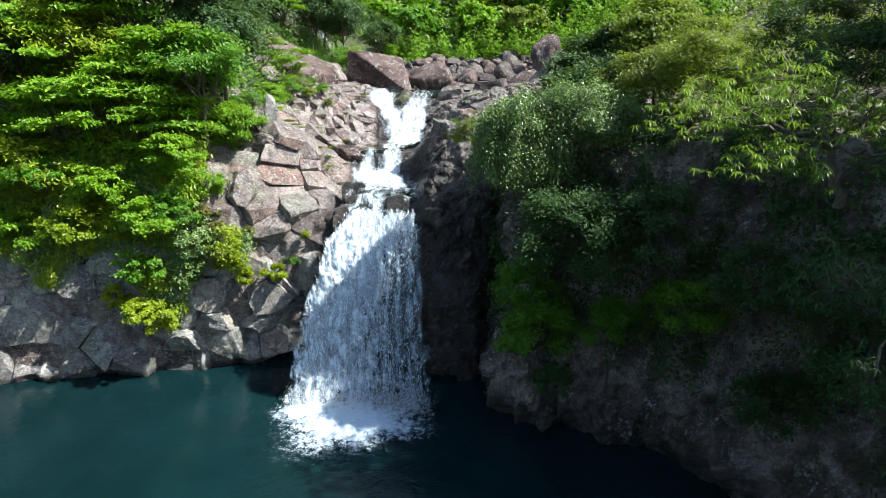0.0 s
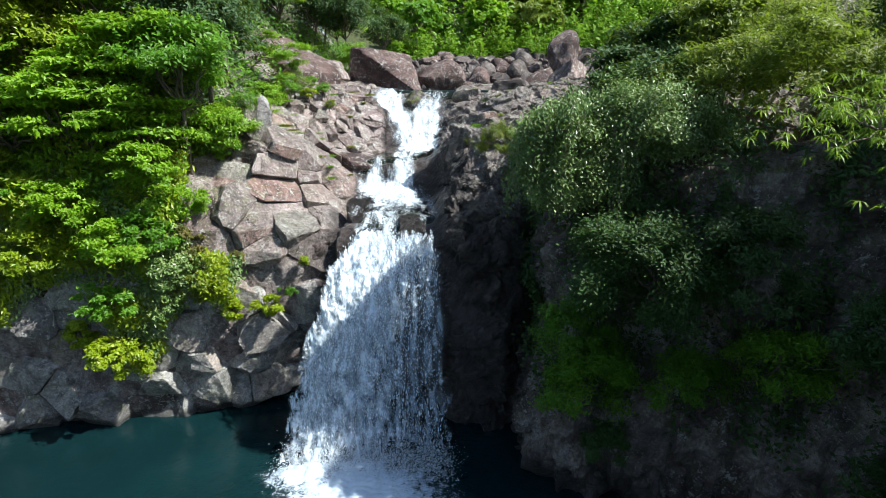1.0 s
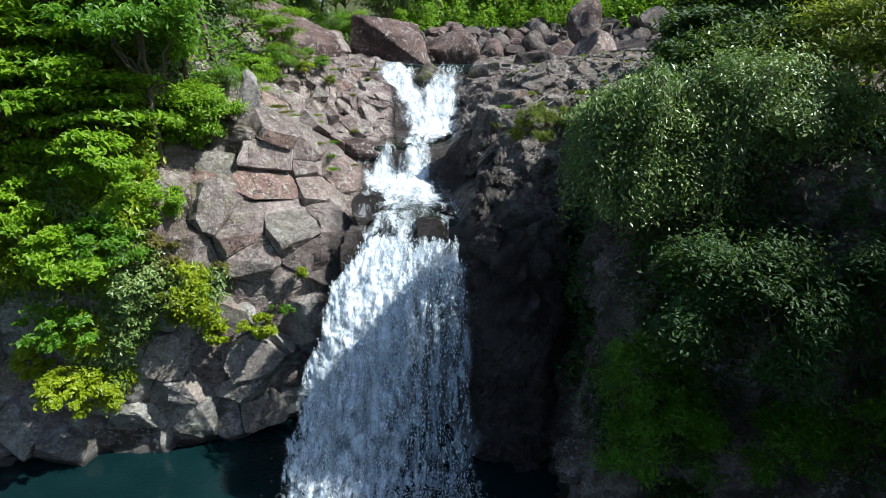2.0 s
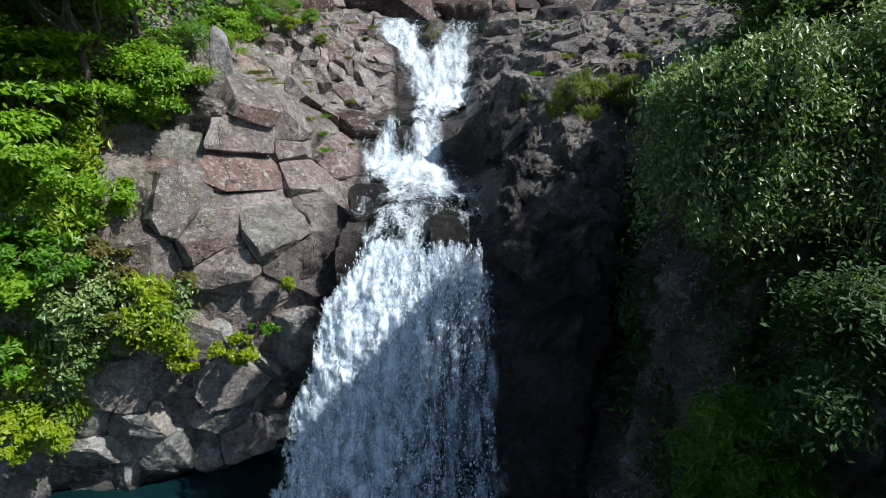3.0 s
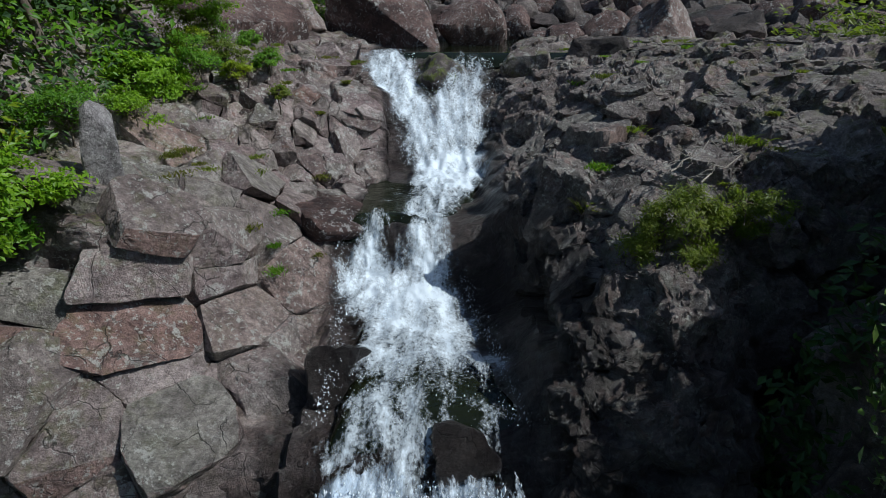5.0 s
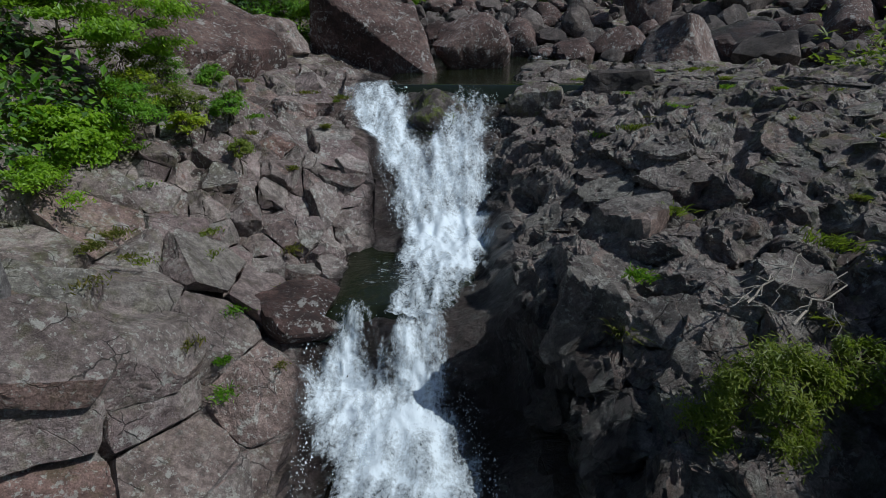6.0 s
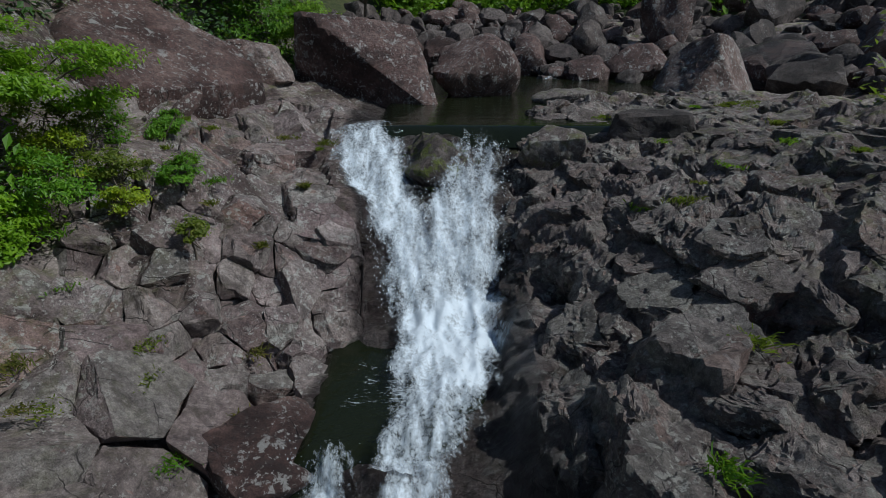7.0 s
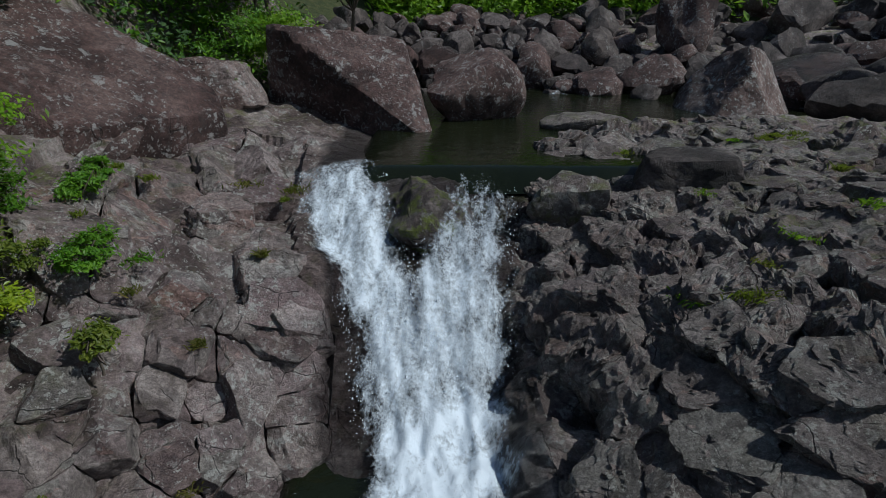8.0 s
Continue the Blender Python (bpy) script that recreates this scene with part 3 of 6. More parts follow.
# ---- the rock valley ----
# Cross-sections of the valley from the pool up the stream: x, then (y, z) of the foot under water, the waterline, the brow,
# the ledge behind it, the first terrace, the foot and the top of the next step, the second terrace, the top of the last step,
# the upper bed, the boulder field, the foot of the woods and the far hill.
SECTIONS = [
    (-70, [(20, -3), (20, 0), (20, 7), (22, 11), (24, 15), (26, 19), (30, 24), (35, 28), (40, 31), (50, 35), (66, 40), (80, 46), (170, 90)]),
    (-30, [(23, -3), (23, 0), (22.5, 6), (24, 9), (25, 12), (26, 15), (28, 18), (32, 21), (38, 24), (48, 27), (66, 31), (80, 36), (160, 80)]),
    (-22, [(24.6, -3), (25, 0), (24.6, 5), (25.6, 7.5), (26.3, 11), (27, 14), (28.5, 17), (32, 19.5), (38, 22), (48, 24), (66, 28), (78, 33), (150, 70)]),
    (-15, [(25.3, -3), (25.8, 0), (24.9, 5.3), (25.6, 7.5), (26.2, 10.5), (27, 13), (28.5, 15.5), (32, 17.5), (38, 19), (48, 20.5), (66, 23), (78, 29), (150, 66)]),
    (-11.5, [(26.0, -3), (26.3, 0), (25.5, 6.0), (26.0, 8.5), (26.7, 10.7), (28.5, 11.8), (30.2, 13.2), (33.5, 14.2), (37, 14.9), (46, 15.4), (64, 18), (76, 24), (150, 62)]),
    (-9.6, [(26.9, -3), (26.9, 0), (25.6, 6.2), (26.2, 8.4), (27.0, 9.7), (28.2, 10.3), (28.7, 12.3), (33.9, 12.7), (37.1, 14.5), (45, 15.0), (64, 17.3), (76, 22.6), (150, 60.6)]),
    (-8.6, [(27.6, -3), (27.6, 0), (25.8, 6.3), (26.3, 8.4), (27.4, 9.5), (28.3, 10.1), (28.7, 12.1), (34.0, 12.4), (37.2, 14.3), (45, 14.8), (64, 17), (76, 22), (150, 60)]),
    (-7.4, [(28.2, -3), (28.2, 0), (26.1, 6.8), (26.6, 8.4), (28.2, 9.2), (29.6, 9.9), (30.0, 11.7), (34.4, 11.9), (37.4, 13.9), (44.5, 14.7), (64, 16.5), (75.5, 21), (150, 60)]),
    (-6.6, [(28.5, -3), (28.5, 0), (26.5, 7.2), (26.9, 8.3), (28.5, 9.4), (30.8, 9.7), (31.6, 10.7), (34.9, 11.0), (37.6, 13.4), (44, 14.6), (64, 16), (75, 20), (150, 60)]),
    (-4.9, [(28.4, -3), (28.4, 0), (26.8, 7.9), (27.3, 8.75), (29.4, 8.6), (31.8, 8.8), (33.2, 10.65), (36.0, 10.4), (38.8, 13.0), (43.0, 14.25), (64, 15.5), (75, 19), (150, 60)]),
    (-3.2, [(28.2, -3), (28.2, 0), (26.6, 8.0), (27.1, 8.75), (29.4, 8.4), (31.4, 8.6), (32.5, 10.65), (35.6, 10.3), (40.8, 13.7), (43.0, 14.15), (64, 15.5), (75, 19), (150, 60)]),
    (-1.5, [(27.6, -3), (27.6, 0), (26.2, 8.0), (26.9, 8.75), (29.4, 8.7), (31.0, 9.2), (32.4, 10.8), (35.4, 10.6), (40.4, 13.6), (43.0, 14.0), (64, 15.5), (75, 19), (150, 60)]),
    (-0.5, [(25.4, -3), (25.3, 0), (25.2, 7.6), (25.8, 9.4), (27.8, 10.9), (30.0, 11.4), (31.4, 11.9), (36.0, 12.0), (40.0, 13.2), (44.0, 14.3), (64, 15.5), (75, 19), (150, 60)]),
    (0.7, [(25.1, -3), (25.1, 0), (25.2, 8.5), (25.9, 10.0), (27.5, 11.7), (29.4, 12.3), (31.9, 12.8), (36.0, 13.05), (40.3, 13.6), (44.6, 14.4), (64, 15.6), (75, 19), (150, 60)]),
    (1.6, [(24.9, -3), (24.9, 0), (25.2, 9.0), (25.9, 10.3), (27.3, 12.0), (29.0, 12.6), (32.0, 12.95), (36.0, 13.25), (40.5, 13.8), (45.0, 14.5), (64, 15.6), (75, 19), (150, 60)]),
    (3.4, [(27.8, -3), (27.8, 0), (28.2, 8.5), (28.5, 10.0), (28.9, 11.8), (29.3, 12.9), (32.5, 13.5), (36.0, 14.2), (41.0, 14.0), (46.5, 14.5), (64, 16.2), (75, 19), (150, 60)]),
    (6.0, [(27.8, -3), (27.8, 0), (28.4, 8.5), (28.8, 10.0), (29.2, 12.0), (29.7, 13.4), (33.0, 14.0), (36.5, 14.5), (41.0, 14.4), (47.5, 14.7), (64, 16.6), (75, 20), (150, 62)]),
    (8.5, [(21.5, -3), (21.5, 0), (22.0, 8.5), (23.0, 11.0), (25.0, 13.0), (28.0, 13.8), (33.0, 14.2), (36.5, 14.6), (41.0, 14.6), (47.5, 14.7), (64, 16.8), (75, 20), (150, 62)]),
    (15, [(20.0, -3), (20.0, 0), (20.5, 9.0), (21.5, 12.0), (23.5, 13.6), (28.0, 14.4), (34.0, 14.9), (37.0, 15.1), (42.0, 14.8), (48.0, 14.3), (64, 16.8), (75, 21), (150, 66)]),
    (26, [(14, -3), (14, 0), (15, 10), (17, 14), (22, 15.5), (28, 16.5), (34, 17), (38, 17), (43, 17), (50, 16.5), (64, 19), (76, 30), (150, 75)]),
    (70, [(5, -3), (5, 0), (6, 10), (10, 18), (20, 24), (26, 26), (30, 28), (36, 30), (42, 31), (50, 33), (66, 40), (80, 46), (160, 95)]),
]


# between the upper bed and the boulder field the stream pool has its basin
for sx, nodes in SECTIONS:
    (y9, z9), (y10, z10) = nodes[9], nodes[10]
    depth = max(0.0, min(1.0, (sx + 5.5) / 2.5, (16 - sx) / 2.5))
    mid_y, far_y = y9 + 3.0, 57.0
    plain = [z9 + (z10 - z9) * (y - y9) / (y10 - y9) for y in (mid_y, far_y)]
    nodes[10:10] = [(mid_y, plain[0] * (1 - depth) + 13.4 * depth), (far_y, plain[1] * (1 - depth) + 13.6 * depth)]


def stations(lo, hi, near, steps):
    """Spacing across the valley: fine between lo and hi, wider outside."""
    left = lo - np.cumsum(near * 1.13 ** np.arange(1, steps))
    right = hi + np.cumsum(near * 1.13 ** np.arange(1, steps))
    return np.concatenate([left[left > -69][::-1], np.arange(lo, hi, near), right[right < 69]])


def valley_sheet(xs, first, last, rows):
    """Lofts the sections from node first to node last: an array of points (rows, len(xs), 3)."""
    sx = np.array([s[0] for s in SECTIONS], float)
    nodes = np.array([s[1] for s in SECTIONS], float)[:, first:last + 1]
    fine = np.stack([[np.interp(xs, sx, nodes[:, k, j]) for j in (0, 1)] for k in range(nodes.shape[1])])  # k, 2, x
    out = np.zeros((rows, len(xs), 3))
    for i, x in enumerate(xs):
        line = fine[:, :, i]
        run = np.concatenate([[0], np.cumsum(np.hypot(*np.diff(line, axis=0).T))])
        s = np.linspace(0, run[-1], rows)
        out[:, i, 0], out[:, i, 1], out[:, i, 2] = x, np.interp(s, run, line[:, 0]), np.interp(s, run, line[:, 1])
    return out


CHANNEL = ([20, 26.5, 30, 33, 36, 38.5, 41, 44], [-3.2, -3.2, -3.1, -3.4, -2.6, -2.7, -2.9, -2.5], [2.6, 2.0, 1.7, 1.9, 1.5, 1.4, 1.9, 2.5])


def wet_and_shade(p):
    """1 on the rock that the stream keeps wet, falling off to 0 about two metres away from it; also paints shade on the
    rock right of the fall.
    """
    mid, half = np.interp(p[:, 1], CHANNEL[0], CHANNEL[1]), np.interp(p[:, 1], CHANNEL[0], CHANNEL[2])
    side = np.abs(p[:, 0] - mid) - half
    # widened below z 6: wet rock plus the painted shade of the recess
    spray = np.where((p[:, 1] < 29.5) & (p[:, 2] < 9.5), 1.3 + 2.0 * np.clip((6 - p[:, 2]) / 3, 0, 1), 0.0)
    w = np.clip(1.0 - side / (0.8 + spray), 0, 1)
    w = np.maximum(w, np.clip(0.9 - p[:, 2] / 0.8, 0, 1) * (p[:, 1] < 30))
    # rock right of the fall: wet, with its shade painted in as well
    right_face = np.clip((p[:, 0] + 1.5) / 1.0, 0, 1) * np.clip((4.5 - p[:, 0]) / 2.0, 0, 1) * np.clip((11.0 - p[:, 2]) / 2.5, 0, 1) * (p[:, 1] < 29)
    wet_shaded_bank = np.clip((p[:, 0] + 2.4) / 0.6, 0, 1) * np.clip((0.9 - p[:, 0]) / 1.0, 0, 1) * np.clip((12.3 - p[:, 2]) / 1.0, 0, 1) * (p[:, 1] < 39)
    wet_shaded_cliff = np.clip((p[:, 0] + 1.5) / 1.0, 0, 1) * np.clip((11.6 - p[:, 2]) / 1.2, 0, 1) * (p[:, 1] < 30)
    return np.clip(np.maximum(np.maximum(w, right_face * 0.8), np.maximum(wet_shaded_bank * 0.72, wet_shaded_cliff * 0.55)), 0, 1)


def mossiness(p, n):
    up = np.clip(n[:, 2] * 1.4 - 0.2, 0, 1)
    left_edge = np.clip((-6.5 - p[:, 0]) / 3.0, 0, 1)
    lip = np.clip(1 - np.hypot(p[:, 1] - 42.0, p[:, 0] + 2.0) / 2.2, 0, 1) * 0.7
    slab = np.clip((p[:, 0] - 2.0) / 3.0, 0, 1) * 0.6
    return np.clip(up * (0.12 + 0.5 * left_edge + slab) + lip, 0, 1)


def on_wall(p):
    """1 on the low wall of small stacked blocks above the step pool."""
    x, y, z = p.T
    return ((x < -4.4) & (x > -9.2) & (y > 34.4) & (y < 38.2)) * 1.0


def off_stream(p):
    """Metres from the edge of the stream's channel."""
    return np.abs(p[:, 0] - np.interp(p[:, 1], CHANNEL[0], CHANNEL[1])) - np.interp(p[:, 1], CHANNEL[0], CHANNEL[2])


def on_ledges(p):
    """The stepped brown ledges beside the cascade."""
    x, y, z = p.T
    return (x > -12.2) & (x < -3.5) & (off_stream(p) > 0.35) & (y < 36.0) & (z > 6.8) & (on_wall(p) < 0.5)


def on_cliff(p):
    """The bleached cliff over the plunge pool."""
    x, y, z = p.T
    return (x > -23.5) & (x < -5.6) & (y < 28) & (z > -0.7) & (z <= 6.8)


def on_right_rock(p):
    """The dark broken rock on the other side of the cascade."""
    x, y, z = p.T
    return (x > -1.9) & (x < 3.4) & (off_stream(p) > 0.5) & (y > 25.5) & (y < 46) & (z > 3.0)


def on_slab(p):
    """The broad rough slab beside it."""
    x, y, z = p.T
    return (x >= 3.4) & (x < 8.6) & (y > 28.0) & (y < 46.5) & (z > 11.0)


def on_top(p):
    """The worn slab above the wall of small blocks, up to the great boulders."""
    x, y, z = p.T
    return (x > -10.6) & (x < -4.3) & (y > 37.8) & (y < 44.8) & (z > 12.0) & (off_stream(p) > 0.9)


def on_blocks(p):
    return on_ledges(p) | on_cliff(p) | on_right_rock(p) | on_slab(p) | on_top(p) | (on_wall(p) > 0.5)


def warped(p, n, seed):
    """The broad unevenness of the rock, shared by the bedrock and its blocks."""
    return p + n * (0.30 * smooth_noise(p, 0.16, seed, 3))[:, None]


def build_rock(name, xs, first, last, rows, seed):
    p = valley_sheet(xs, first, last, rows)
    p = box_blur(p, 2, 2)
    shape = p.shape
    n = grid_normals(p)
    n = box_blur(n, 2, 4)
    n /= np.linalg.norm(n, axis=2, keepdims=True)
    p, n = p.reshape(-1, 3), n.reshape(-1, 3)
    p = warped(p, n, seed)
    x, y, z = p.T
    right = np.maximum(np.clip((x + 1.2) / 1.2, 0, 1), 0.8 * on_wall(p))
    stream = np.clip(1 - (np.abs(x - np.interp(y, CHANNEL[0], CHANNEL[1])) - np.interp(y, CHANNEL[0], CHANNEL[2])) / 0.5, 0, 1)
    chute = stream * np.clip((y - 36.5) / 0.8, 0, 1) * np.clip((42.3 - y) / 0.6, 0, 1)
    p = p - n * (0.30 * chute)[:, None]
    p = p - n * (0.36 * on_blocks(p))[:, None]
    near = np.clip((64 - y) / 6, 0, 1) * np.clip((30 - np.abs(x)) / 8, 0, 1)
    smooth_top = np.clip((y - 37.5) / 1.5, 0, 1) * np.clip((-4.5 - x) / 1.0, 0, 1)
    top = np.clip(n[:, 2] * 2 - 0.8, 0, 1)
    near = near * np.clip((np.where(x > 1.5, 48.2, 45.5) - y) / 2.5, np.where(x > 1.5, 0.4, 0.15), 1)
    calm = 1 - 0.55 * np.clip((x - 3.2) / 1.5, 0, 1) * np.clip((y - 31) / 2, 0, 1)
    p, gap = fractured(p, n, near * (1 - 0.55 * stream) * (1 - 0.45 * smooth_top) * (0.3 + 0.7 * right), 1.7, 0.26, 0.18, 0.18, 0.16, seed, (1, 1, 0.85), 0.10)
    p, gap2 = fractured(p, n, near * (0.25 + 0.75 * right * calm) * (1 - 0.4 * stream) * (1 - 0.5 * smooth_top), 0.80, 0.24, 0.09, 0.14, 0.2, seed + 7, (1, 1, 0.8), 0.14)
    p = p + n * (near * (0.25 + 0.75 * right) * (0.05 * smooth_noise(p, 0.7, seed + 30, 3) - 0.06 * np.abs(smooth_noise(p, 1.1, seed + 31, 3))))[:, None]
    p = p + n * (smooth_top * (0.10 * smooth_noise(p, 0.5, seed + 32, 3) - 0.09 * np.abs(smooth_noise(p * (1, 1, 2), 0.9, seed + 33, 3))))[:, None]
    p = p + n * (0.006 * np.random.default_rng(seed).normal(size=len(p)))[:, None]
    final = grid_normals(p.reshape(shape)).reshape(-1, 3)
    me = mesh_from(name, p, grid_faces(*shape[:2]), smooth=False)
    paint(me, "wet", wet_and_shade(p))
    paint(me, "moss", mossiness(p, final))
    return me, p, final


XS = stations(-12.0, 10.6, 0.10, 34)
rock_mesh, ROCK_P, ROCK_N = build_rock("bedrock", XS, 0, 12, 600, 21)
bedrock = put("rock_ground", rock_mesh, BEDROCK, label="fractured brown-grey basalt cliff and stream bed with lichen", category="rock", kind="structure")
BASE = valley_sheet(np.arange(-24.0, 9.0, 0.25), 1, 10, 420)
BASE = box_blur(BASE, 1, 2)
BASE = warped(BASE.reshape(-1, 3), grid_normals(BASE).reshape(-1, 3), 21).reshape(BASE.shape)

hill_points = valley_sheet(stations(-14.0, 14.0, 0.8, 40), 12, 14, 90)
flat_hill = hill_points.reshape(-1, 3)
flat_hill = flat_hill + np.array([0, 0, 1.0]) * (0.3 * smooth_noise(flat_hill, 0.08, 4, 4))[:, None] - np.array([0, 0, 0.12])
hill_mesh = mesh_from("hill", flat_hill, grid_faces(*hill_points.shape[:2]), smooth=True)
put("ground", hill_mesh, SOIL, label="steep wooded hillside of dark soil behind the stream", category="ground", kind="structure")

# basin floor under the plunge pool and the ground round it, out to the horizon
bx, by = np.meshgrid(np.concatenate([[-900, -300, -100], np.linspace(-70, 70, 57), [100, 300, 900]]), np.concatenate([[-900, -300, -90], np.linspace(-60, 30, 37)]))
shore = np.maximum(np.clip((np.abs(bx + 4) - 16) / 10, 0, None), np.clip((-14 - by) / 10, 0, None))
bz = -3.2 + np.clip(shore * 6, 0, 24)
floor_p = np.stack([bx, by, bz], 2).reshape(-1, 3)
put("basin_floor", mesh_from("basin", floor_p + [0, 0, 1] * (0.2 * smooth_noise(floor_p, 0.1, 8))[:, None], grid_faces(*bx.shape), smooth=True), SOIL, label="dark soil banks round the plunge pool", category="ground", kind="structure")


# ---- the overgrown crag beside the pool ----
CRAG = [(1.9, 27.0), (2.3, 24.0), (2.9, 21.2), (5.2, 20.7), (6.9, 19.8), (9.1, 18.6), (10.4, 16.4), (12.0, 12.0), (13.5, 5.0), (14.0, -6.0), (14.0, -20.0)]


def build_crag(seed):
    """A cliff swept along the shore, bulging over the water in its upper half, its flat top running back into the hill."""
    line = np.array(CRAG)
    run = np.concatenate([[0], np.cumsum(np.hypot(*np.diff(line, axis=0).T))])
    s = np.arange(0, run[-1], 0.14)
    path = np.stack([np.interp(s, run, line[:, 0]), np.interp(s, run, line[:, 1])], 1)
    path = np.stack([np.convolve(np.pad(path[:, k], 6, mode="edge"), np.ones(13) / 13, "valid") for k in (0, 1)], 1)
    along = np.gradient(path, axis=0)
    along /= np.linalg.norm(along, axis=1, keepdims=True)
    inland = np.stack([-along[:, 1], along[:, 0]], 1)
    back = np.array([(0, -3), (0, 0), (0.35, 3.2), (1.1, 5.5), (1.3, 9.0), (1.5, 11.4), (2.4, 12.6), (4.2, 13.0), (7.0, 14.0), (16.0, 19.0), (40.0, 34.0)])
    reach = np.concatenate([[0], np.cumsum(np.hypot(*np.diff(back, axis=0).T))])
    q = np.concatenate([np.linspace(0, reach[7], 130), np.linspace(reach[7], reach[-1], 40)[1:]])
    off, up = np.interp(q, reach, back[:, 0]), np.interp(q, reach, back[:, 1])
    thin = np.clip((s - 17.0) / 8.0, 0, 1)  # the first stretch is a narrow spur
    p = np.zeros((len(q), len(s), 3))
    for i in range(len(s)):
        o = np.where(off > 2.6, 2.6 + (off - 2.6) * (0.05 + 0.95 * thin[i]), off)
        u = np.where(off > 2.6, up * thin[i] + (12.6 - (off - 2.6) * 1.6) * (1 - thin[i]), up)
        p[:, i, :2] = path[i] + inland[i] * o[:, None]
        p[:, i, 2] = np.maximum(u, -3)
    shape = p.shape
    n = grid_normals(p)
    p, n = p.reshape(-1, 3), n.reshape(-1, 3)
    p = p + n * (0.35 * smooth_noise(p, 0.17, seed, 3))[:, None]
    p, _ = fractured(p, n, np.ones(len(p)), 1.7, 0.3, 0.16, 0.2, 0.16, seed, (1, 1, 0.5))
    p, _ = fractured(p, n, np.ones(len(p)), 0.6, 0.3, 0.05, 0.07, 0.08, seed + 1, (1, 1, 0.6))
    me = mesh_from("crag", p, grid_faces(*shape[:2]), smooth=False)
    paint(me, "wet", np.clip(0.75 - p[:, 2] / 4, 0.0, 1))
    paint(me, "moss", np.clip(n[:, 2], 0, 1) * 0.6 + 0.15)
    return me, p.reshape(shape)


crag_mesh, CRAG_P = build_crag(41)
put("rock_cliff", crag_mesh, BEDROCK, label="dark overgrown basalt cliff standing in the pool", category="rock", kind="structure")


# ---- still water ----
def water_plane(name, x0, x1, y0, y1, z, material, label, sink=0.0):
    """A pool; its rim sinks into the rock by sink."""
    gx, gy = np.meshgrid(np.linspace(x0, x1, 40), np.linspace(y0, y1, 40))
    rim = np.minimum(np.minimum(gx - x0, x1 - gx), np.minimum(gy - y0, y1 - gy))
    p = np.stack([gx, gy, z - sink * np.clip(1 - rim / 0.5, 0, 1) ** 2], 2).reshape(-1, 3)
    return put(name, mesh_from(name, p, grid_faces(40, 40), smooth=True), material, label=label, category="water", kind="structure")


water_plane("water", -34, 26, -28, 29.0, 0.0, POOL, "deep dark teal plunge pool with small ripples")
water_plane("water", -4.8, 14.0, 42.0, 60.0, 14.2, STREAM, "dark still stream pool above the fall", 0.5)
water_plane("water", -5.2, -0.9, 32.7, 37.0, 10.72, STREAM, "dark step pool between the cascades", 0.6)
water_plane("water", -4.75, -0.9, 27.2, 32.4, 8.88, STREAM, "dark step pool above the main drop", 0.6)


# ---- running water ----
bed = ROCK_P[(ROCK_P[:, 0] > -7) & (ROCK_P[:, 0] < 0.5) & (ROCK_P[:, 1] > 26) & (ROCK_P[:, 1] < 45) & (ROCK_P[:, 2] > 7.6)]
bed_tree = kdtree.KDTree(len(bed))
for i, q in enumerate(bed):
    bed_tree.insert((q[0], q[1], 0), i)
bed_tree.balance()


def bed_under(p):
    """Height of the stream bed under each point."""
    return np.array([np.mean([bed[i][2] for _, i, _ in bed_tree.find_n((q[0], q[1], 0), 5)]) for q in p])


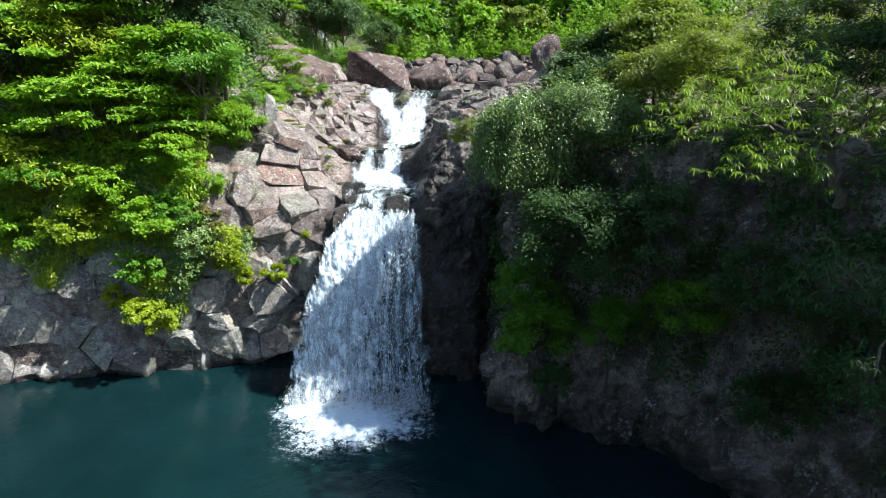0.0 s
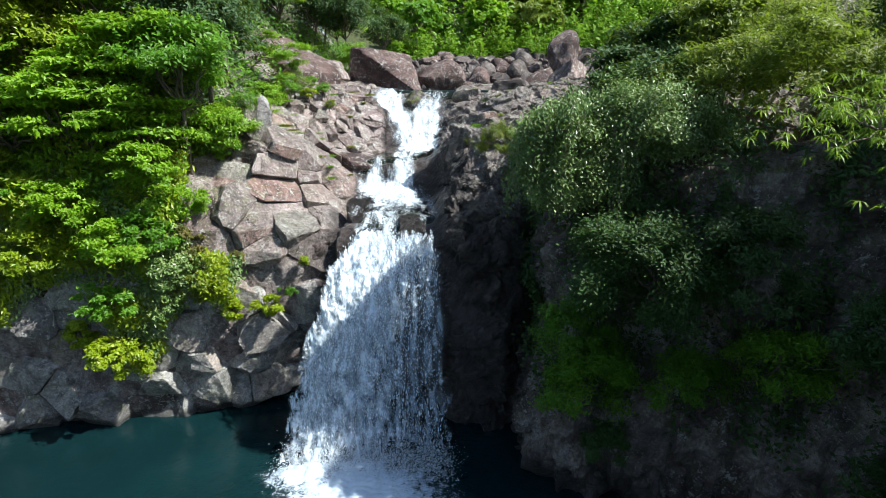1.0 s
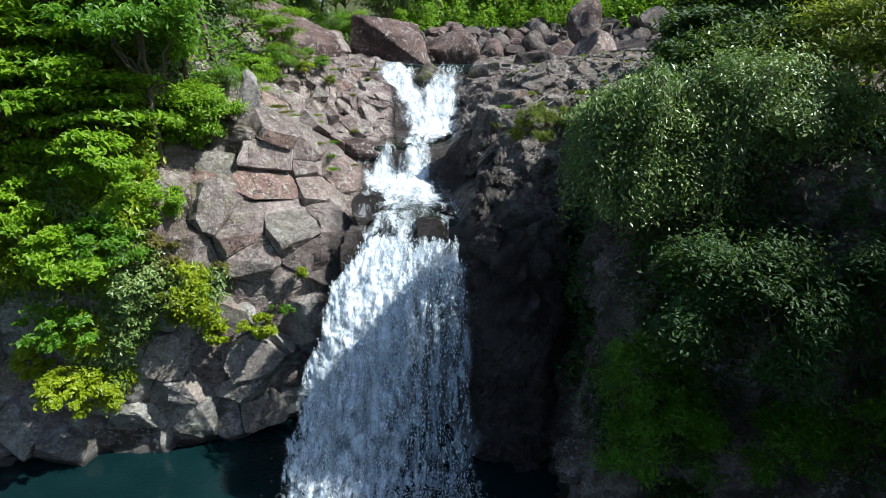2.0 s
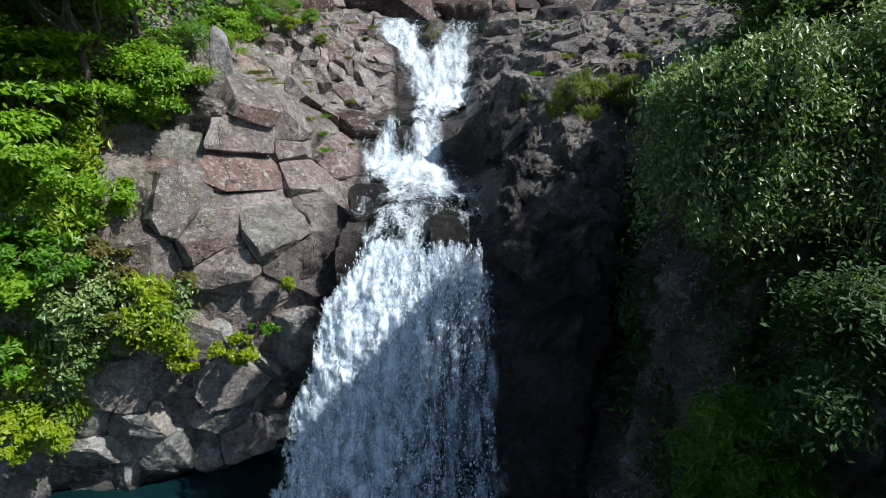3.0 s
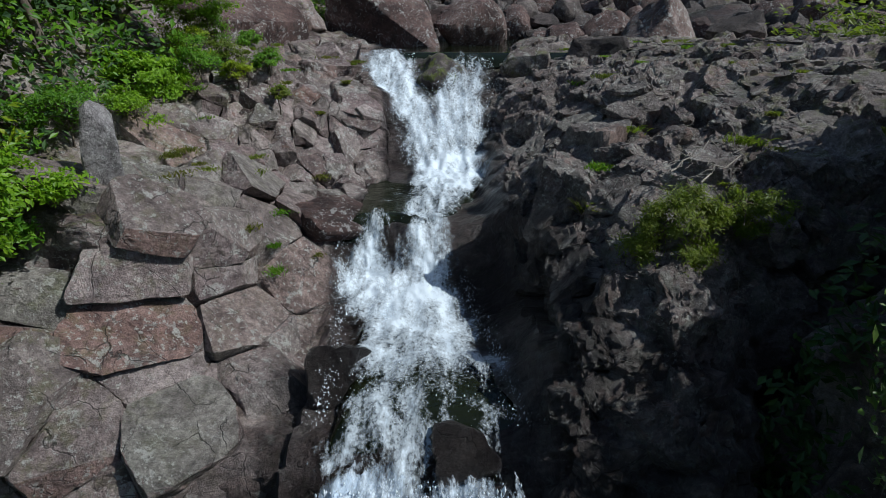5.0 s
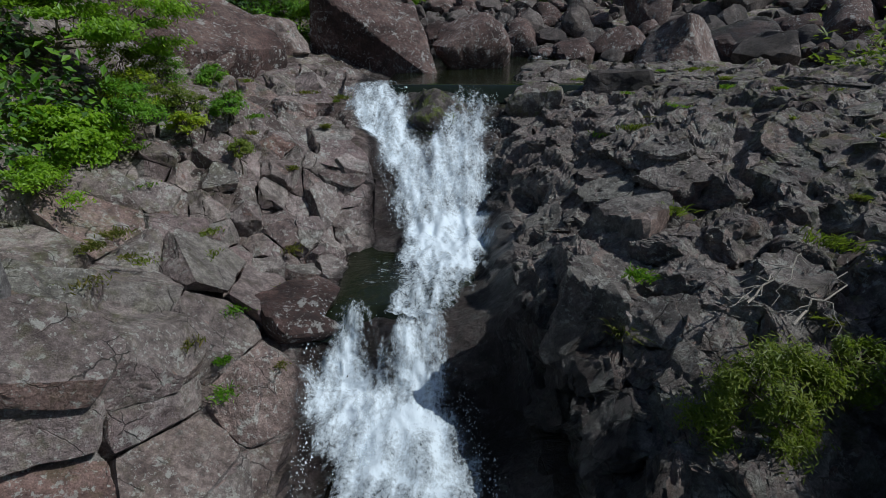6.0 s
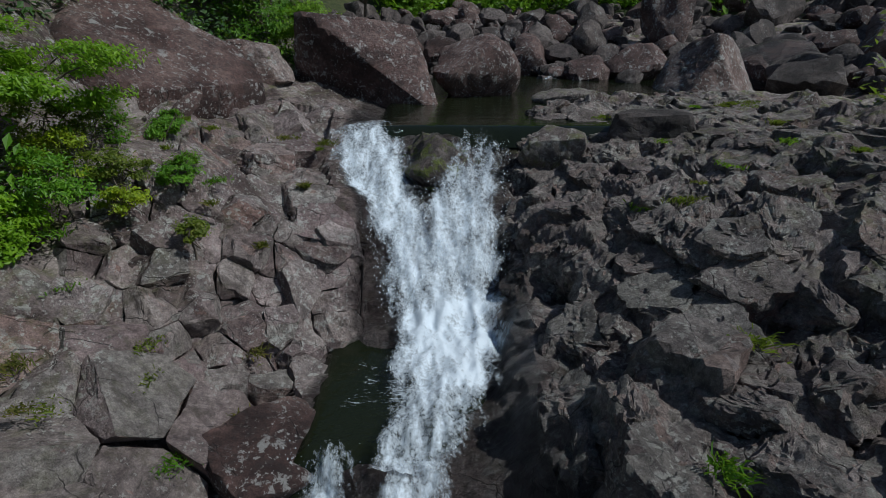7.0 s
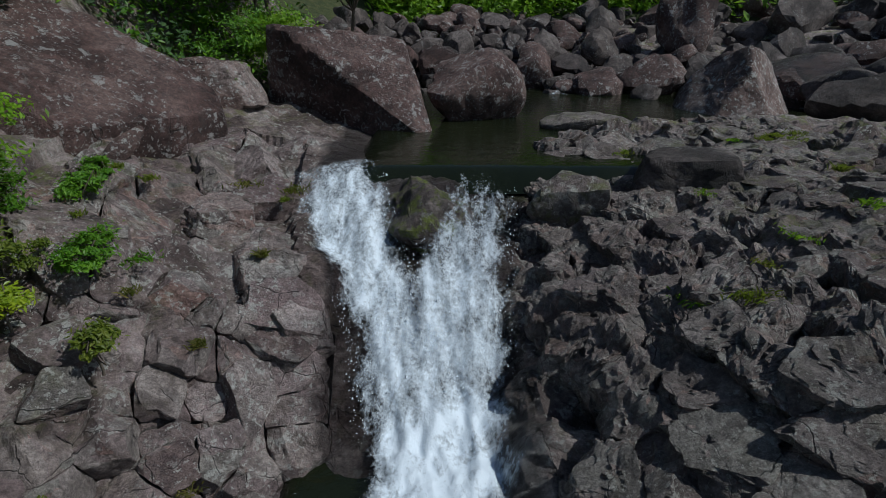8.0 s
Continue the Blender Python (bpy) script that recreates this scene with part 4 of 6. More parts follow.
def ribbon(name, rows, cols, steps, material, label, seed, lift=0.1, rough=0.09, foam=None, parent=None, floor=True, gap=0.0, bow=0.0, widen=0.1, fade=0.8, thin=0.0, hole=0.0):
    """White water along rows of (y, z, x left, x right): a sheet that swells in the middle and is broken up by turbulence."""
    r = np.asarray(rows, float)
    run = np.concatenate([[0], np.cumsum(np.hypot(np.diff(r[:, 0]), np.diff(r[:, 1])))])
    s = np.linspace(0, run[-1], steps)
    y, z, a, b = (np.interp(s, run, r[:, k]) for k in range(4))
    for arr in (y, z, a, b):
        arr[:] = np.convolve(np.pad(arr, 4, mode="edge"), np.ones(9) / 9, "valid")
    u = np.linspace(0, 1, cols)
    wob = 0.10 * np.sin(s * 2.3 + seed) + 0.06 * np.sin(s * 5.1 + 2 * seed)
    if floor:
        a, b = a - widen, b + widen
    x = (a + wob)[:, None] * (1 - u) + (b + wob)[:, None] * u
    p = np.stack([x, np.broadcast_to(y[:, None], x.shape), np.broadcast_to(z[:, None], x.shape)], 2)
    if bow:
        shift = bow * np.array([noise.noise(Vector((v * 4.0, seed * 3.1, 0))) for v in u])
        p = p + np.stack([np.zeros(cols), shift, 0.25 * shift], 1)[None]
    swell = np.sqrt(np.clip(1 - (2 * u - 1) ** 2, 0, 1))
    flat = p.reshape(-1, 3)
    n = grid_normals(p)
    n = np.where(n[..., 2:3] < 0, -n, n).reshape(-1, 3)
    stretch = flat * np.array([1.0, 0.4, 0.5])
    lumps = np.array([noise.fractal(Vector(q * 2.2) + Vector((seed * 7.0, 0, 0)), 0.8, 2.1, 4) for q in stretch])
    d = lift * np.tile(swell, steps) + rough * 1.2 * lumps
    flat = flat + n * d[:, None]
    if parent is not None and floor:
        flat[:, 2] = np.where(flat[:, 1] > 26.9, np.maximum(flat[:, 2], bed_under(flat) + 0.05), flat[:, 2])
    uv = np.stack([x.ravel(), np.broadcast_to(s[:, None], x.shape).ravel()], 1)
    me = mesh_from(name, flat, grid_faces(steps, cols), uv=uv, smooth=True)
    edge = np.clip(np.tile(np.minimum(u, 1 - u), steps) * (x.max(1) - x.min(1)).repeat(cols) / fade, 0, 1)
    along = np.interp(s, run, foam if foam else [0.8] * len(run)).repeat(cols)
    hollow = 1 - gap * (np.clip(1 - s / 2.2, 0, 1)[:, None] * np.exp(-((u - 0.47) / 0.2) ** 2)[None]).ravel()
    # sparser foam to the right, also standing in for shade on the water
    hollow = hollow * (1 - thin * np.tile(np.clip((u - 0.42) / 0.35, 0, 1), steps))
    if hole:
        far = np.abs(np.array([noise.noise(Vector((q[0] * 0.9, q[1] * 0.9, seed))) for q in flat]))
        hollow = hollow * (1 - hole * np.clip(far * 3.2, 0, 1))
    paint(me, "foam", edge * along * hollow)
    return put(name, me, material, parent, label)


fall = empty("waterfall", (0, 0, 0), "white water plunging over a rock ledge into a dark pool", "waterfall")
cascade = empty("cascade", (0, 0, 0), "foaming white cascade running down stepped brown rock", "cascade")

# the forked chute at the top
ribbon("left_chute", [(43.0, 14.22, -4.8, -3.7), (42.0, 14.1, -5.7, -3.6), (41.0, 13.6, -5.7, -3.4), (40.0, 13.0, -5.0, -3.0), (39.0, 12.4, -4.4, -2.6), (38.0, 11.9, -4.0, -2.4), (36.8, 11.2, -3.8, -2.2)], 50, 110, RAPID, "", 3, 0.14, 0.09, [0.35, 0.68, 0.78, 0.83, 0.86, 0.80, 0.0], cascade, widen=0.28, hole=0.12)
ribbon("right_chute", [(41.8, 14.2, -2.3, -0.6), (40.8, 13.9, -2.6, -0.7), (39.8, 13.3, -2.9, -0.8), (38.8, 12.6, -3.1, -0.9), (38.0, 11.9, -3.2, -1.0), (36.8, 11.2, -3.2, -1.1)], 50, 100, RAPID, "", 4, 0.14, 0.09, [0.22, 0.48, 0.66, 0.78, 0.78, 0.0], cascade, widen=0.28, hole=0.12)
ribbon("main_chute", [(39.6, 13.05, -4.4, -0.8), (38.0, 11.9, -3.9, -1.0), (37.0, 11.25, -3.7, -1.1), (36.2, 10.95, -3.6, -1.2), (35.0, 10.88, -3.5, -1.2), (34.0, 10.85, -3.4, -1.6), (33.2, 10.82, -3.8, -2.1), (32.4, 10.72, -3.9, -2.2)], 60, 170, RAPID, "", 5, 0.22, 0.12, [0.0, 0.70, 0.98, 1.10, 1.05, 0.85, 0.75, 0.6], cascade, widen=0.28, hole=0.2)
ribbon("left_spill", [(33.3, 10.72, -4.7, -3.9), (33.0, 10.55, -4.9, -3.9), (32.6, 9.8, -5.2, -3.8), (32.2, 9.3, -5.4, -3.5), (31.4, 9.12, -5.3, -3.0), (30.2, 9.0, -4.9, -2.7), (29.2, 8.96, -4.6, -2.4)], 50, 120, RAPID, "", 6, 0.24, 0.10, [0.3, 0.70, 0.92, 1.0, 0.9, 0.6, 0.1], cascade, widen=0.25, hole=0.2)
ribbon("right_spill", [(32.8, 10.78, -3.8, -2.3), (32.3, 10.4, -3.9, -2.2), (31.8, 9.6, -3.9, -2.1), (31.0, 9.15, -4.5, -2.0), (29.8, 9.02, -4.7, -1.7), (28.6, 8.98, -4.7, -1.0), (27.8, 8.95, -4.7, -0.9)], 50, 140, RAPID, "", 7, 0.22, 0.09, [0.6, 0.80, 0.95, 1.0, 0.85, 0.62, 0.2], cascade, widen=0.2, hole=0.2)
ribbon("ledge_run", [(30.4, 9.02, -4.5, -1.6), (29.2, 9.0, -4.6, -1.3), (28.2, 8.97, -4.8, -1.0), (27.4, 8.92, -4.9, -1.0), (26.8, 8.72, -4.95, -1.1), (26.4, 8.2, -5.0, -1.25), (26.0, 7.2, -5.2, -1.25), (25.7, 6.0, -5.5, -1.2)], 80, 120, RAPID, "", 8, 0.08, 0.08, [0.1, 0.52, 0.56, 0.60, 0.72, 0.78, 0.70, 0.3], cascade, thin=0.25, hole=0.45)

ribbon("trickle", [(56.5, 14.62, 3.20, 3.45), (56.3, 14.52, 3.18, 3.48), (56.1, 14.34, 3.1, 3.55), (55.9, 14.25, 2.8, 3.9), (55.6, 14.24, 2.6, 4.2)], 24, 40, RAPID, "", 9, 0.02, 0.02, [0.4, 0.6, 0.6, 0.5, 0.1], cascade, floor=False, fade=0.25)

# the free fall: layers of broken water thrown out from the ledge
LIP_Y, LIP_Z = 26.7, 8.45


def fall_rows(speed, spread, start):
    rows = []
    for k in range(9):
        t = 1.31 * k / 8
        rows.append((LIP_Y + start - speed * t, LIP_Z - 4.9 * t * t, -4.5 - 2.42 * spread * t, -1.2 + 0.72 * spread * t))
    return rows


FALL_FOAM = [0.45, 0.7, 0.8, 0.75, 0.7, 0.66, 0.63, 0.62, 0.66]
ribbon("rear_veil", fall_rows(1.9, 0.9, 0.0), 120, 220, FALL_BACK, "", 11, 0.15, 0.12, FALL_FOAM, fall, False, 0.45, 0.7, fade=0.5, thin=0.30)
ribbon("middle_veil", fall_rows(2.3, 1.0, -0.05), 120, 220, FALL_FRONT, "", 12, 0.2, 0.14, FALL_FOAM, fall, False, 0.45, 0.7, fade=0.5, thin=0.30)
ribbon("front_veil", fall_rows(2.7, 1.05, -0.1), 120, 220, FALL_FRONT, "", 13, 0.2, 0.18, FALL_FOAM, fall, False, 0.45, 0.7, fade=0.5, thin=0.30)


def drops(count, seed):
    """Ragged lumps of water that tear off the falling sheet, each a small stretched octahedron."""
    rng = np.random.default_rng(seed)
    t = 1.31 * (0.12 + 0.88 * rng.random(count) ** 0.7)
    u = 0.09 + 0.82 * rng.random(count)
    strand = np.sin(u * 40) * 0.5 + np.sin(u * 91 + 1) * 0.5
    keep = rng.random(count) < (0.55 + 0.3 * strand) * (1 - 0.6 * np.clip((u - 0.45) / 0.3, 0, 1))
    t, u = t[keep], u[keep]
    k = len(t)
    speed = rng.normal(2.45, 0.38, k)
    left, right = -4.5 - 2.5 * t, -1.2 + 0.75 * t
    c = np.stack([left * (1 - u) + right * u + rng.normal(size=k) * 0.10, LIP_Y - 0.05 - speed * t, LIP_Z + 0.1 - 4.9 * t * t + rng.normal(size=k) * 0.1], 1)
    c[:, 2] = np.maximum(c[:, 2], 0.05)
    size = rng.gamma(2.0, 0.0045, k) + 0.006
    long = size * rng.uniform(1.2, 3.2, k)
    base = np.array([(1, 0, 0), (0, 1, 0), (-1, 0, 0), (0, -1, 0), (0, 0, 1), (0, 0, -1)], float)
    v = base[None] * np.stack([size, size, long], 1)[:, None, :] * rng.uniform(0.7, 1.3, (k, 6, 1)) + c[:, None, :]
    f = np.array([(0, 1, 4), (1, 2, 4), (2, 3, 4), (3, 0, 4), (1, 0, 5), (2, 1, 5), (3, 2, 5), (0, 3, 5)])
    faces = (np.arange(k)[:, None, None] * 6 + f[None]).reshape(-1, 3)
    return mesh_from("spray", v.reshape(-1, 3), faces)


def splash(count, seed):
    """Droplets thrown up round the foot of the fall."""
    rng = np.random.default_rng(seed)
    u = rng.random(count)
    c = np.stack([-6.9 * (1 - u) - 0.9 * u + rng.normal(size=count) * 0.35, 22.9 + rng.normal(size=count) * 0.55 - 0.4, rng.gamma(1.3, 0.28, count) + 0.05], 1)
    size = rng.gamma(2.0, 0.004, count) + 0.005
    base = np.array([(1, 0, -0.6), (-0.5, 0.87, -0.6), (-0.5, -0.87, -0.6), (0, 0, 1)])
    v = base[None] * size[:, None, None] + c[:, None, :]
    f = np.array([(0, 2, 1), (0, 1, 3), (1, 2, 3), (2, 0, 3)])
    return mesh_from("splash", v.reshape(-1, 3), (np.arange(count)[:, None, None] * 4 + f[None]).reshape(-1, 3))


def leaping_drops(rows, count, seed, throw=0.10):
    """Beads of water that leap off a cascade, thickest along its edges."""
    g = np.random.default_rng(seed)
    r = np.asarray(rows, float)
    run = np.concatenate([[0], np.cumsum(np.hypot(np.diff(r[:, 0]), np.diff(r[:, 1])))])
    at = g.random(count) * run[-1]
    y, z, a, b = (np.interp(at, run, r[:, k]) for k in range(4))
    u = np.where(g.random(count) < 0.6, np.where(g.random(count) < 0.5, 0.04 + g.normal(size=count) * 0.03, 0.93 + g.normal(size=count) * 0.03), g.random(count))
    c = np.stack([a * (1 - u) + b * u, y - np.abs(g.normal(size=count)) * throw, z + 0.1 + np.abs(g.normal(size=count)) * throw * 1.6], 1)
    size = g.gamma(2.0, 0.0028, count) + 0.003
    base = np.array([(1, 0, -0.6), (-0.5, 0.87, -0.6), (-0.5, -0.87, -0.6), (0, 0, 1.4)])
    v = base[None] * size[:, None, None] * g.uniform(0.6, 1.5, (count, 4, 1)) + c[:, None, :]
    f = np.array([(0, 2, 1), (0, 1, 3), (1, 2, 3), (2, 0, 3)])
    return mesh_from("spray", v.reshape(-1, 3), (np.arange(count)[:, None, None] * 4 + f[None]).reshape(-1, 3))


put("spray", leaping_drops([(42.0, 14.1, -5.7, -3.6), (40.0, 13.0, -5.0, -3.0), (38.0, 11.9, -4.1, -2.4), (36.2, 10.95, -3.8, -1.2)], 900, 23, 0.04), DROPS, cascade, kind="stuff")
put("spray", leaping_drops([(41.2, 14.0, -2.5, -0.6), (38.8, 12.6, -3.1, -0.8), (36.2, 10.95, -3.4, -1.0), (34.2, 10.85, -3.6, -1.1)], 700, 24, 0.03), DROPS, cascade, kind="stuff")
put("spray", leaping_drops([(33.2, 10.6, -5.1, -2.2), (32.2, 9.5, -5.4, -2.0), (30.6, 9.05, -5.1, -1.6), (28.6, 8.98, -4.9, -1.1), (27.0, 8.9, -5.0, -1.0)], 2200, 25, 0.07), DROPS, cascade, kind="stuff")
put("splash", splash(14000, 19), DROPS, fall, kind="stuff")
put("spray", drops(26000, 17), DROPS, fall, kind="stuff")


def foam_ring(name, middle, rx, ry, seed, height, reach):
    """Churned foam where the fall lands: a low uneven mound whose rim breaks into rings."""
    r, g = np.meshgrid(np.linspace(0, 1, 60), np.linspace(0, 2 * math.pi, 140))
    rim = 1 + 0.12 * np.sin(3 * g + seed) + 0.08 * np.sin(7 * g + 2 * seed)
    x, y = middle[0] + r * rim * rx * np.cos(g), middle[1] + r * rim * ry * np.sin(g)
    p = np.stack([x, y, np.full_like(x, 0.012)], 2).reshape(-1, 3)
    lump = np.clip(1 - r / reach, 0, 1).ravel()
    p[:, 2] += height * lump * (0.8 + 0.5 * smooth_noise(p, 0.9, seed, 3)) + 0.02 * np.abs(smooth_noise(p, 1.6, seed + 1, 3))
    me = mesh_from(name, p, grid_faces(140, 60), uv=p[:, :2], smooth=True)
    paint(me, "foam", np.clip(1.15 - r.ravel() * 1.0, 0, 1))
    return put(name, me, FOAM, fall)


foam_ring("foam", (-4.0, 21.3), 4.9, 3.6, 2, 0.24, 0.7)
foam_ring("foam", (-6.2, 22.0), 2.3, 1.7, 5, 0.40, 0.7)


def drift(name, x0, x1, y0, y1, z, amount, label):
    """Thin lines of foam drifting on a step pool."""
    gx, gy = np.meshgrid(np.linspace(x0, x1, 30), np.linspace(y0, y1, 30))
    p = np.stack([gx, gy, np.full_like(gx, z)], 2).reshape(-1, 3)
    me = mesh_from(name, p, grid_faces(30, 30), uv=p[:, :2], smooth=True)
    rim = np.minimum(np.minimum(gx - x0, x1 - gx), np.minimum(gy - y0, y1 - gy)).ravel()
    paint(me, "foam", np.clip(rim / 1.2, 0, 1) * amount)
    return put(name, me, DRIFT, cascade)


drift("foam", -5.4, -1.2, 33.0, 36.6, 10.745, 0.62, "")
drift("foam", -5.0, -1.2, 27.5, 31.8, 8.905, 0.70, "")


# ---- boulders ----
def place_boulder(me, at, turn, material, label, group="", name="boulder"):
    ob = put(name, me, material, label=label, category="boulder", group=group)
    ob.matrix_world = pose(*at, *turn)
    return ob


place_boulder(boulder_mesh((3.1, 2.4, 2.6), 9, 3, 5, 0.022, 44, cuts=[(0.35, -0.60, 0.70, 0.56), (-0.45, -0.88, -0.15, 0.30), (0.1, 1, 0.2, 0.8), (-1, 0.2, 0.12, 0.84), (0, 0, -1, 0.45), (1, 0.05, 0.25, 0.86), (0.05, 0.2, 1, 0.88)]), (-5.6, 48.6, 14.9), (0, 0, 0), BOULDER, "huge angular red-brown basalt boulder beside the stream pool")
place_boulder(boulder_mesh((3.6, 2.7, 3.0), 9, 8, 5, 0.03, 60, cuts=[(0.50, -0.34, 0.80, 0.46), (0.10, -1, -0.05, 0.66), (0.80, -0.60, -0.12, 0.74), (-1, 0, 0.1, 0.95), (0, 1, 0.1, 0.9), (0, 0, -1, 0.45), (-0.3, -0.5, 0.8, 0.60)]), (-12.2, 42.9, 15.3), (0, 0, 4), BOULDER, "huge sloping brown boulder with white lichen patches above the rock slab")
place_boulder(boulder_mesh((1.6, 1.1, 1.05), 10, 15, 4, 0.05, 40, cuts=[(0.1, -1, 0.15, 0.72), (-1, -0.2, 0.3, 0.76), (1, 0.0, 0.35, 0.74), (0.1, 0.1, 1, 0.68), (0.7, -0.6, 0.4, 0.78), (0, 1, 0, 0.8), (0, 0, -1, 0.7)]), (-9.5, 47.6, 15.6), (0, 0, 8), PALE_BOULDER, "squat lichen-speckled boulder under the bushes")
place_boulder(boulder_mesh((1.75, 1.5, 1.45), 9, 23, 4, 0.05, 26), (-1.2, 49.8, 14.9), (0, 10, 40), BOULDER, "rounded brown boulder at the edge of the stream pool")
place_boulder(boulder_mesh((2.4, 1.9, 2.0), 9, 31, 5, 0.025, 36, cuts=[(-0.75, -0.40, 0.55, 0.42), (0.78, -0.45, 0.50, 0.46), (-0.05, -0.9, 0.35, 0.52), (0, 1, 0.3, 0.8), (-1, 0, 0.3, 0.75), (1, 0.2, 0.2, 0.82), (0, 0, -1, 0.4), (-0.1, 0.3, 1, 0.95)]), (9.4, 51.2, 14.75), (0, 0, -10), PALE_BOULDER, "pale white-streaked boulder beside the stream pool")
place_boulder(boulder_mesh((2.7, 2.1, 1.5), 8, 37, 4, 0.05, wet=0.6), (14.3, 53.2, 15.0), (0, 0, 15), BOULDER, "large dark wet rounded boulder in the stream")
place_boulder(boulder_mesh((1.15, 1.0, 2.7), 8, 43, 4, 0.05), (10.6, 60.2, 17.4), (0, 6, 0), BOULDER, "tall standing reddish rock pillar in the boulder field")
place_boulder(boulder_mesh((1.35, 1.15, 0.85), 9, 49, 4, 0.03, 20, cuts=[(-0.5, -0.9, 0.05, 0.75), (0.9, -0.35, 0.2, 0.85), (0, 0.1, 1, 0.75), (-0.9, 0.4, 0.2, 0.85), (0, 1, 0, 0.9), (0, 0, -1, 0.6)]), (3.5, 41.7, 14.15), (0, 0, 6), GREY_BOULDER, "flat-topped grey block lying on the slab")

def ground_at(x, y):
    """Height of the rock at x, y; among the jointed blocks, that of their tops."""
    points = BASE.reshape(-1, 3) if -23 < x < 8.5 and y < 46 else ROCK_P
    d = (points[:, 0] - x) ** 2 + (points[:, 1] - y) ** 2
    near = np.argpartition(d, 6)[:6]
    return float(points[near, 2].mean())


STONES = [boulder_mesh((1.0, 0.85, 0.78), 9 + k % 4, 100 + k, 3, 0.05, 22) for k in range(9)]
rng = np.random.default_rng(5)
placed = []
tries = 0
while len(placed) < 298 and tries < 12000:
    tries += 1
    x, y = rng.uniform(-9, 12) if rng.random() < 0.64 else rng.uniform(12, 26), rng.uniform(48.5, 67)
    bank = 57.0 - 0.10 * (x - 1) if x < 7 else (54.5 + 0.1 * (x - 7) if x < 12.6 else 48.5)
    if y < bank or (x < -3 and y < 60) or (11.0 < x < 12.6 and y < 60):
        continue
    size = float(np.clip(rng.gamma(3.2, 0.25), 0.32, 1.5)) * (1.0 if len(placed) > 50 else 1.15)
    if any(math.hypot(x - a, y - b) < 0.56 * (size + c) for a, b, c in placed):
        continue
    placed.append((x, y, size))
    z = np.interp(y, [48, 57, 64, 74], [14.0, 14.1, 16.3, 19.6]) + 0.06 * max(0, x - 8)
    z = max(z, ground_at(x, y) - 0.1) if y < 63.5 else z
    ob = put("boulder", STONES[len(placed) % 9], (GREY_BOULDER, GREY_BOULDER, BOULDER)[len(placed) % 3], label="weathered grey-brown boulder in the stream bed", category="boulder", group="boulders of the stream bed")
    ob.matrix_world = pose(x, y, z + 0.35 * size, rng.uniform(-20, 20), rng.uniform(-20, 20), rng.uniform(0, 360)) @ Matrix.Scale(size, 4)

# cobbles that fill the gaps of the boulder field
fill_rng = np.random.default_rng(15)
cobbles = []
for k in range(520):
    x, y = fill_rng.uniform(-4, 24), fill_rng.uniform(56.5, 68)
    size = float(np.clip(fill_rng.gamma(3.0, 0.13), 0.15, 0.7))
    z = np.interp(y, [48, 57, 64, 74], [14.0, 14.1, 16.3, 19.6]) + 0.06 * max(0, x - 8)
    w = np.array(pose(x, y, z + 0.1 * size, *fill_rng.uniform(-40, 40, 2), fill_rng.uniform(0, 360)))
    me = STONES[k % 9]
    v, f = np.zeros(len(me.vertices) * 3), np.zeros(len(me.loops), int)
    me.vertices.foreach_get("co", v)
    me.loops.foreach_get("vertex_index", f)
    cobbles.append((v.reshape(-1, 3) * size @ w[:3, :3].T + w[:3, 3], f.reshape(-1, 3)))
put("cobbles", crisp(mesh_from("cobbles", *join(cobbles)), 26), GREY_BOULDER, label="grey-brown cobbles filling the boulder field", category="stones", kind="stuff")

# angular rubble fused to the slab beside the fall


def block_cuts(seed):
    """Planes of a rough six-sided block with a few corners knocked off."""
    g = np.random.default_rng(seed)
    sides = [np.array(d, float) + g.normal(size=3) * 0.22 for d in ((1, 0, 0), (-1, 0, 0), (0, 1, 0), (0, -1, 0), (0, 0, 1), (0, 0, -1))]
    corners = [np.sign(g.normal(size=3)) * g.uniform(0.3, 1.0, 3) for _ in range(3)]
    return [(*d, g.uniform(0.6, 0.8)) for d in sides] + [(*d, g.uniform(0.72, 0.88)) for d in corners]


LOOSE = [boulder_mesh((1.05, 0.9, 0.85), 7, 200 + k, 3, 0.06, 40, cuts=block_cuts(200 + k)) for k in range(8)]

SMALL = [boulder_mesh((1.05, 0.9, 0.85), 7, 200 + k, 2, 0.06, 40, cuts=block_cuts(200 + k)) for k in range(8)]


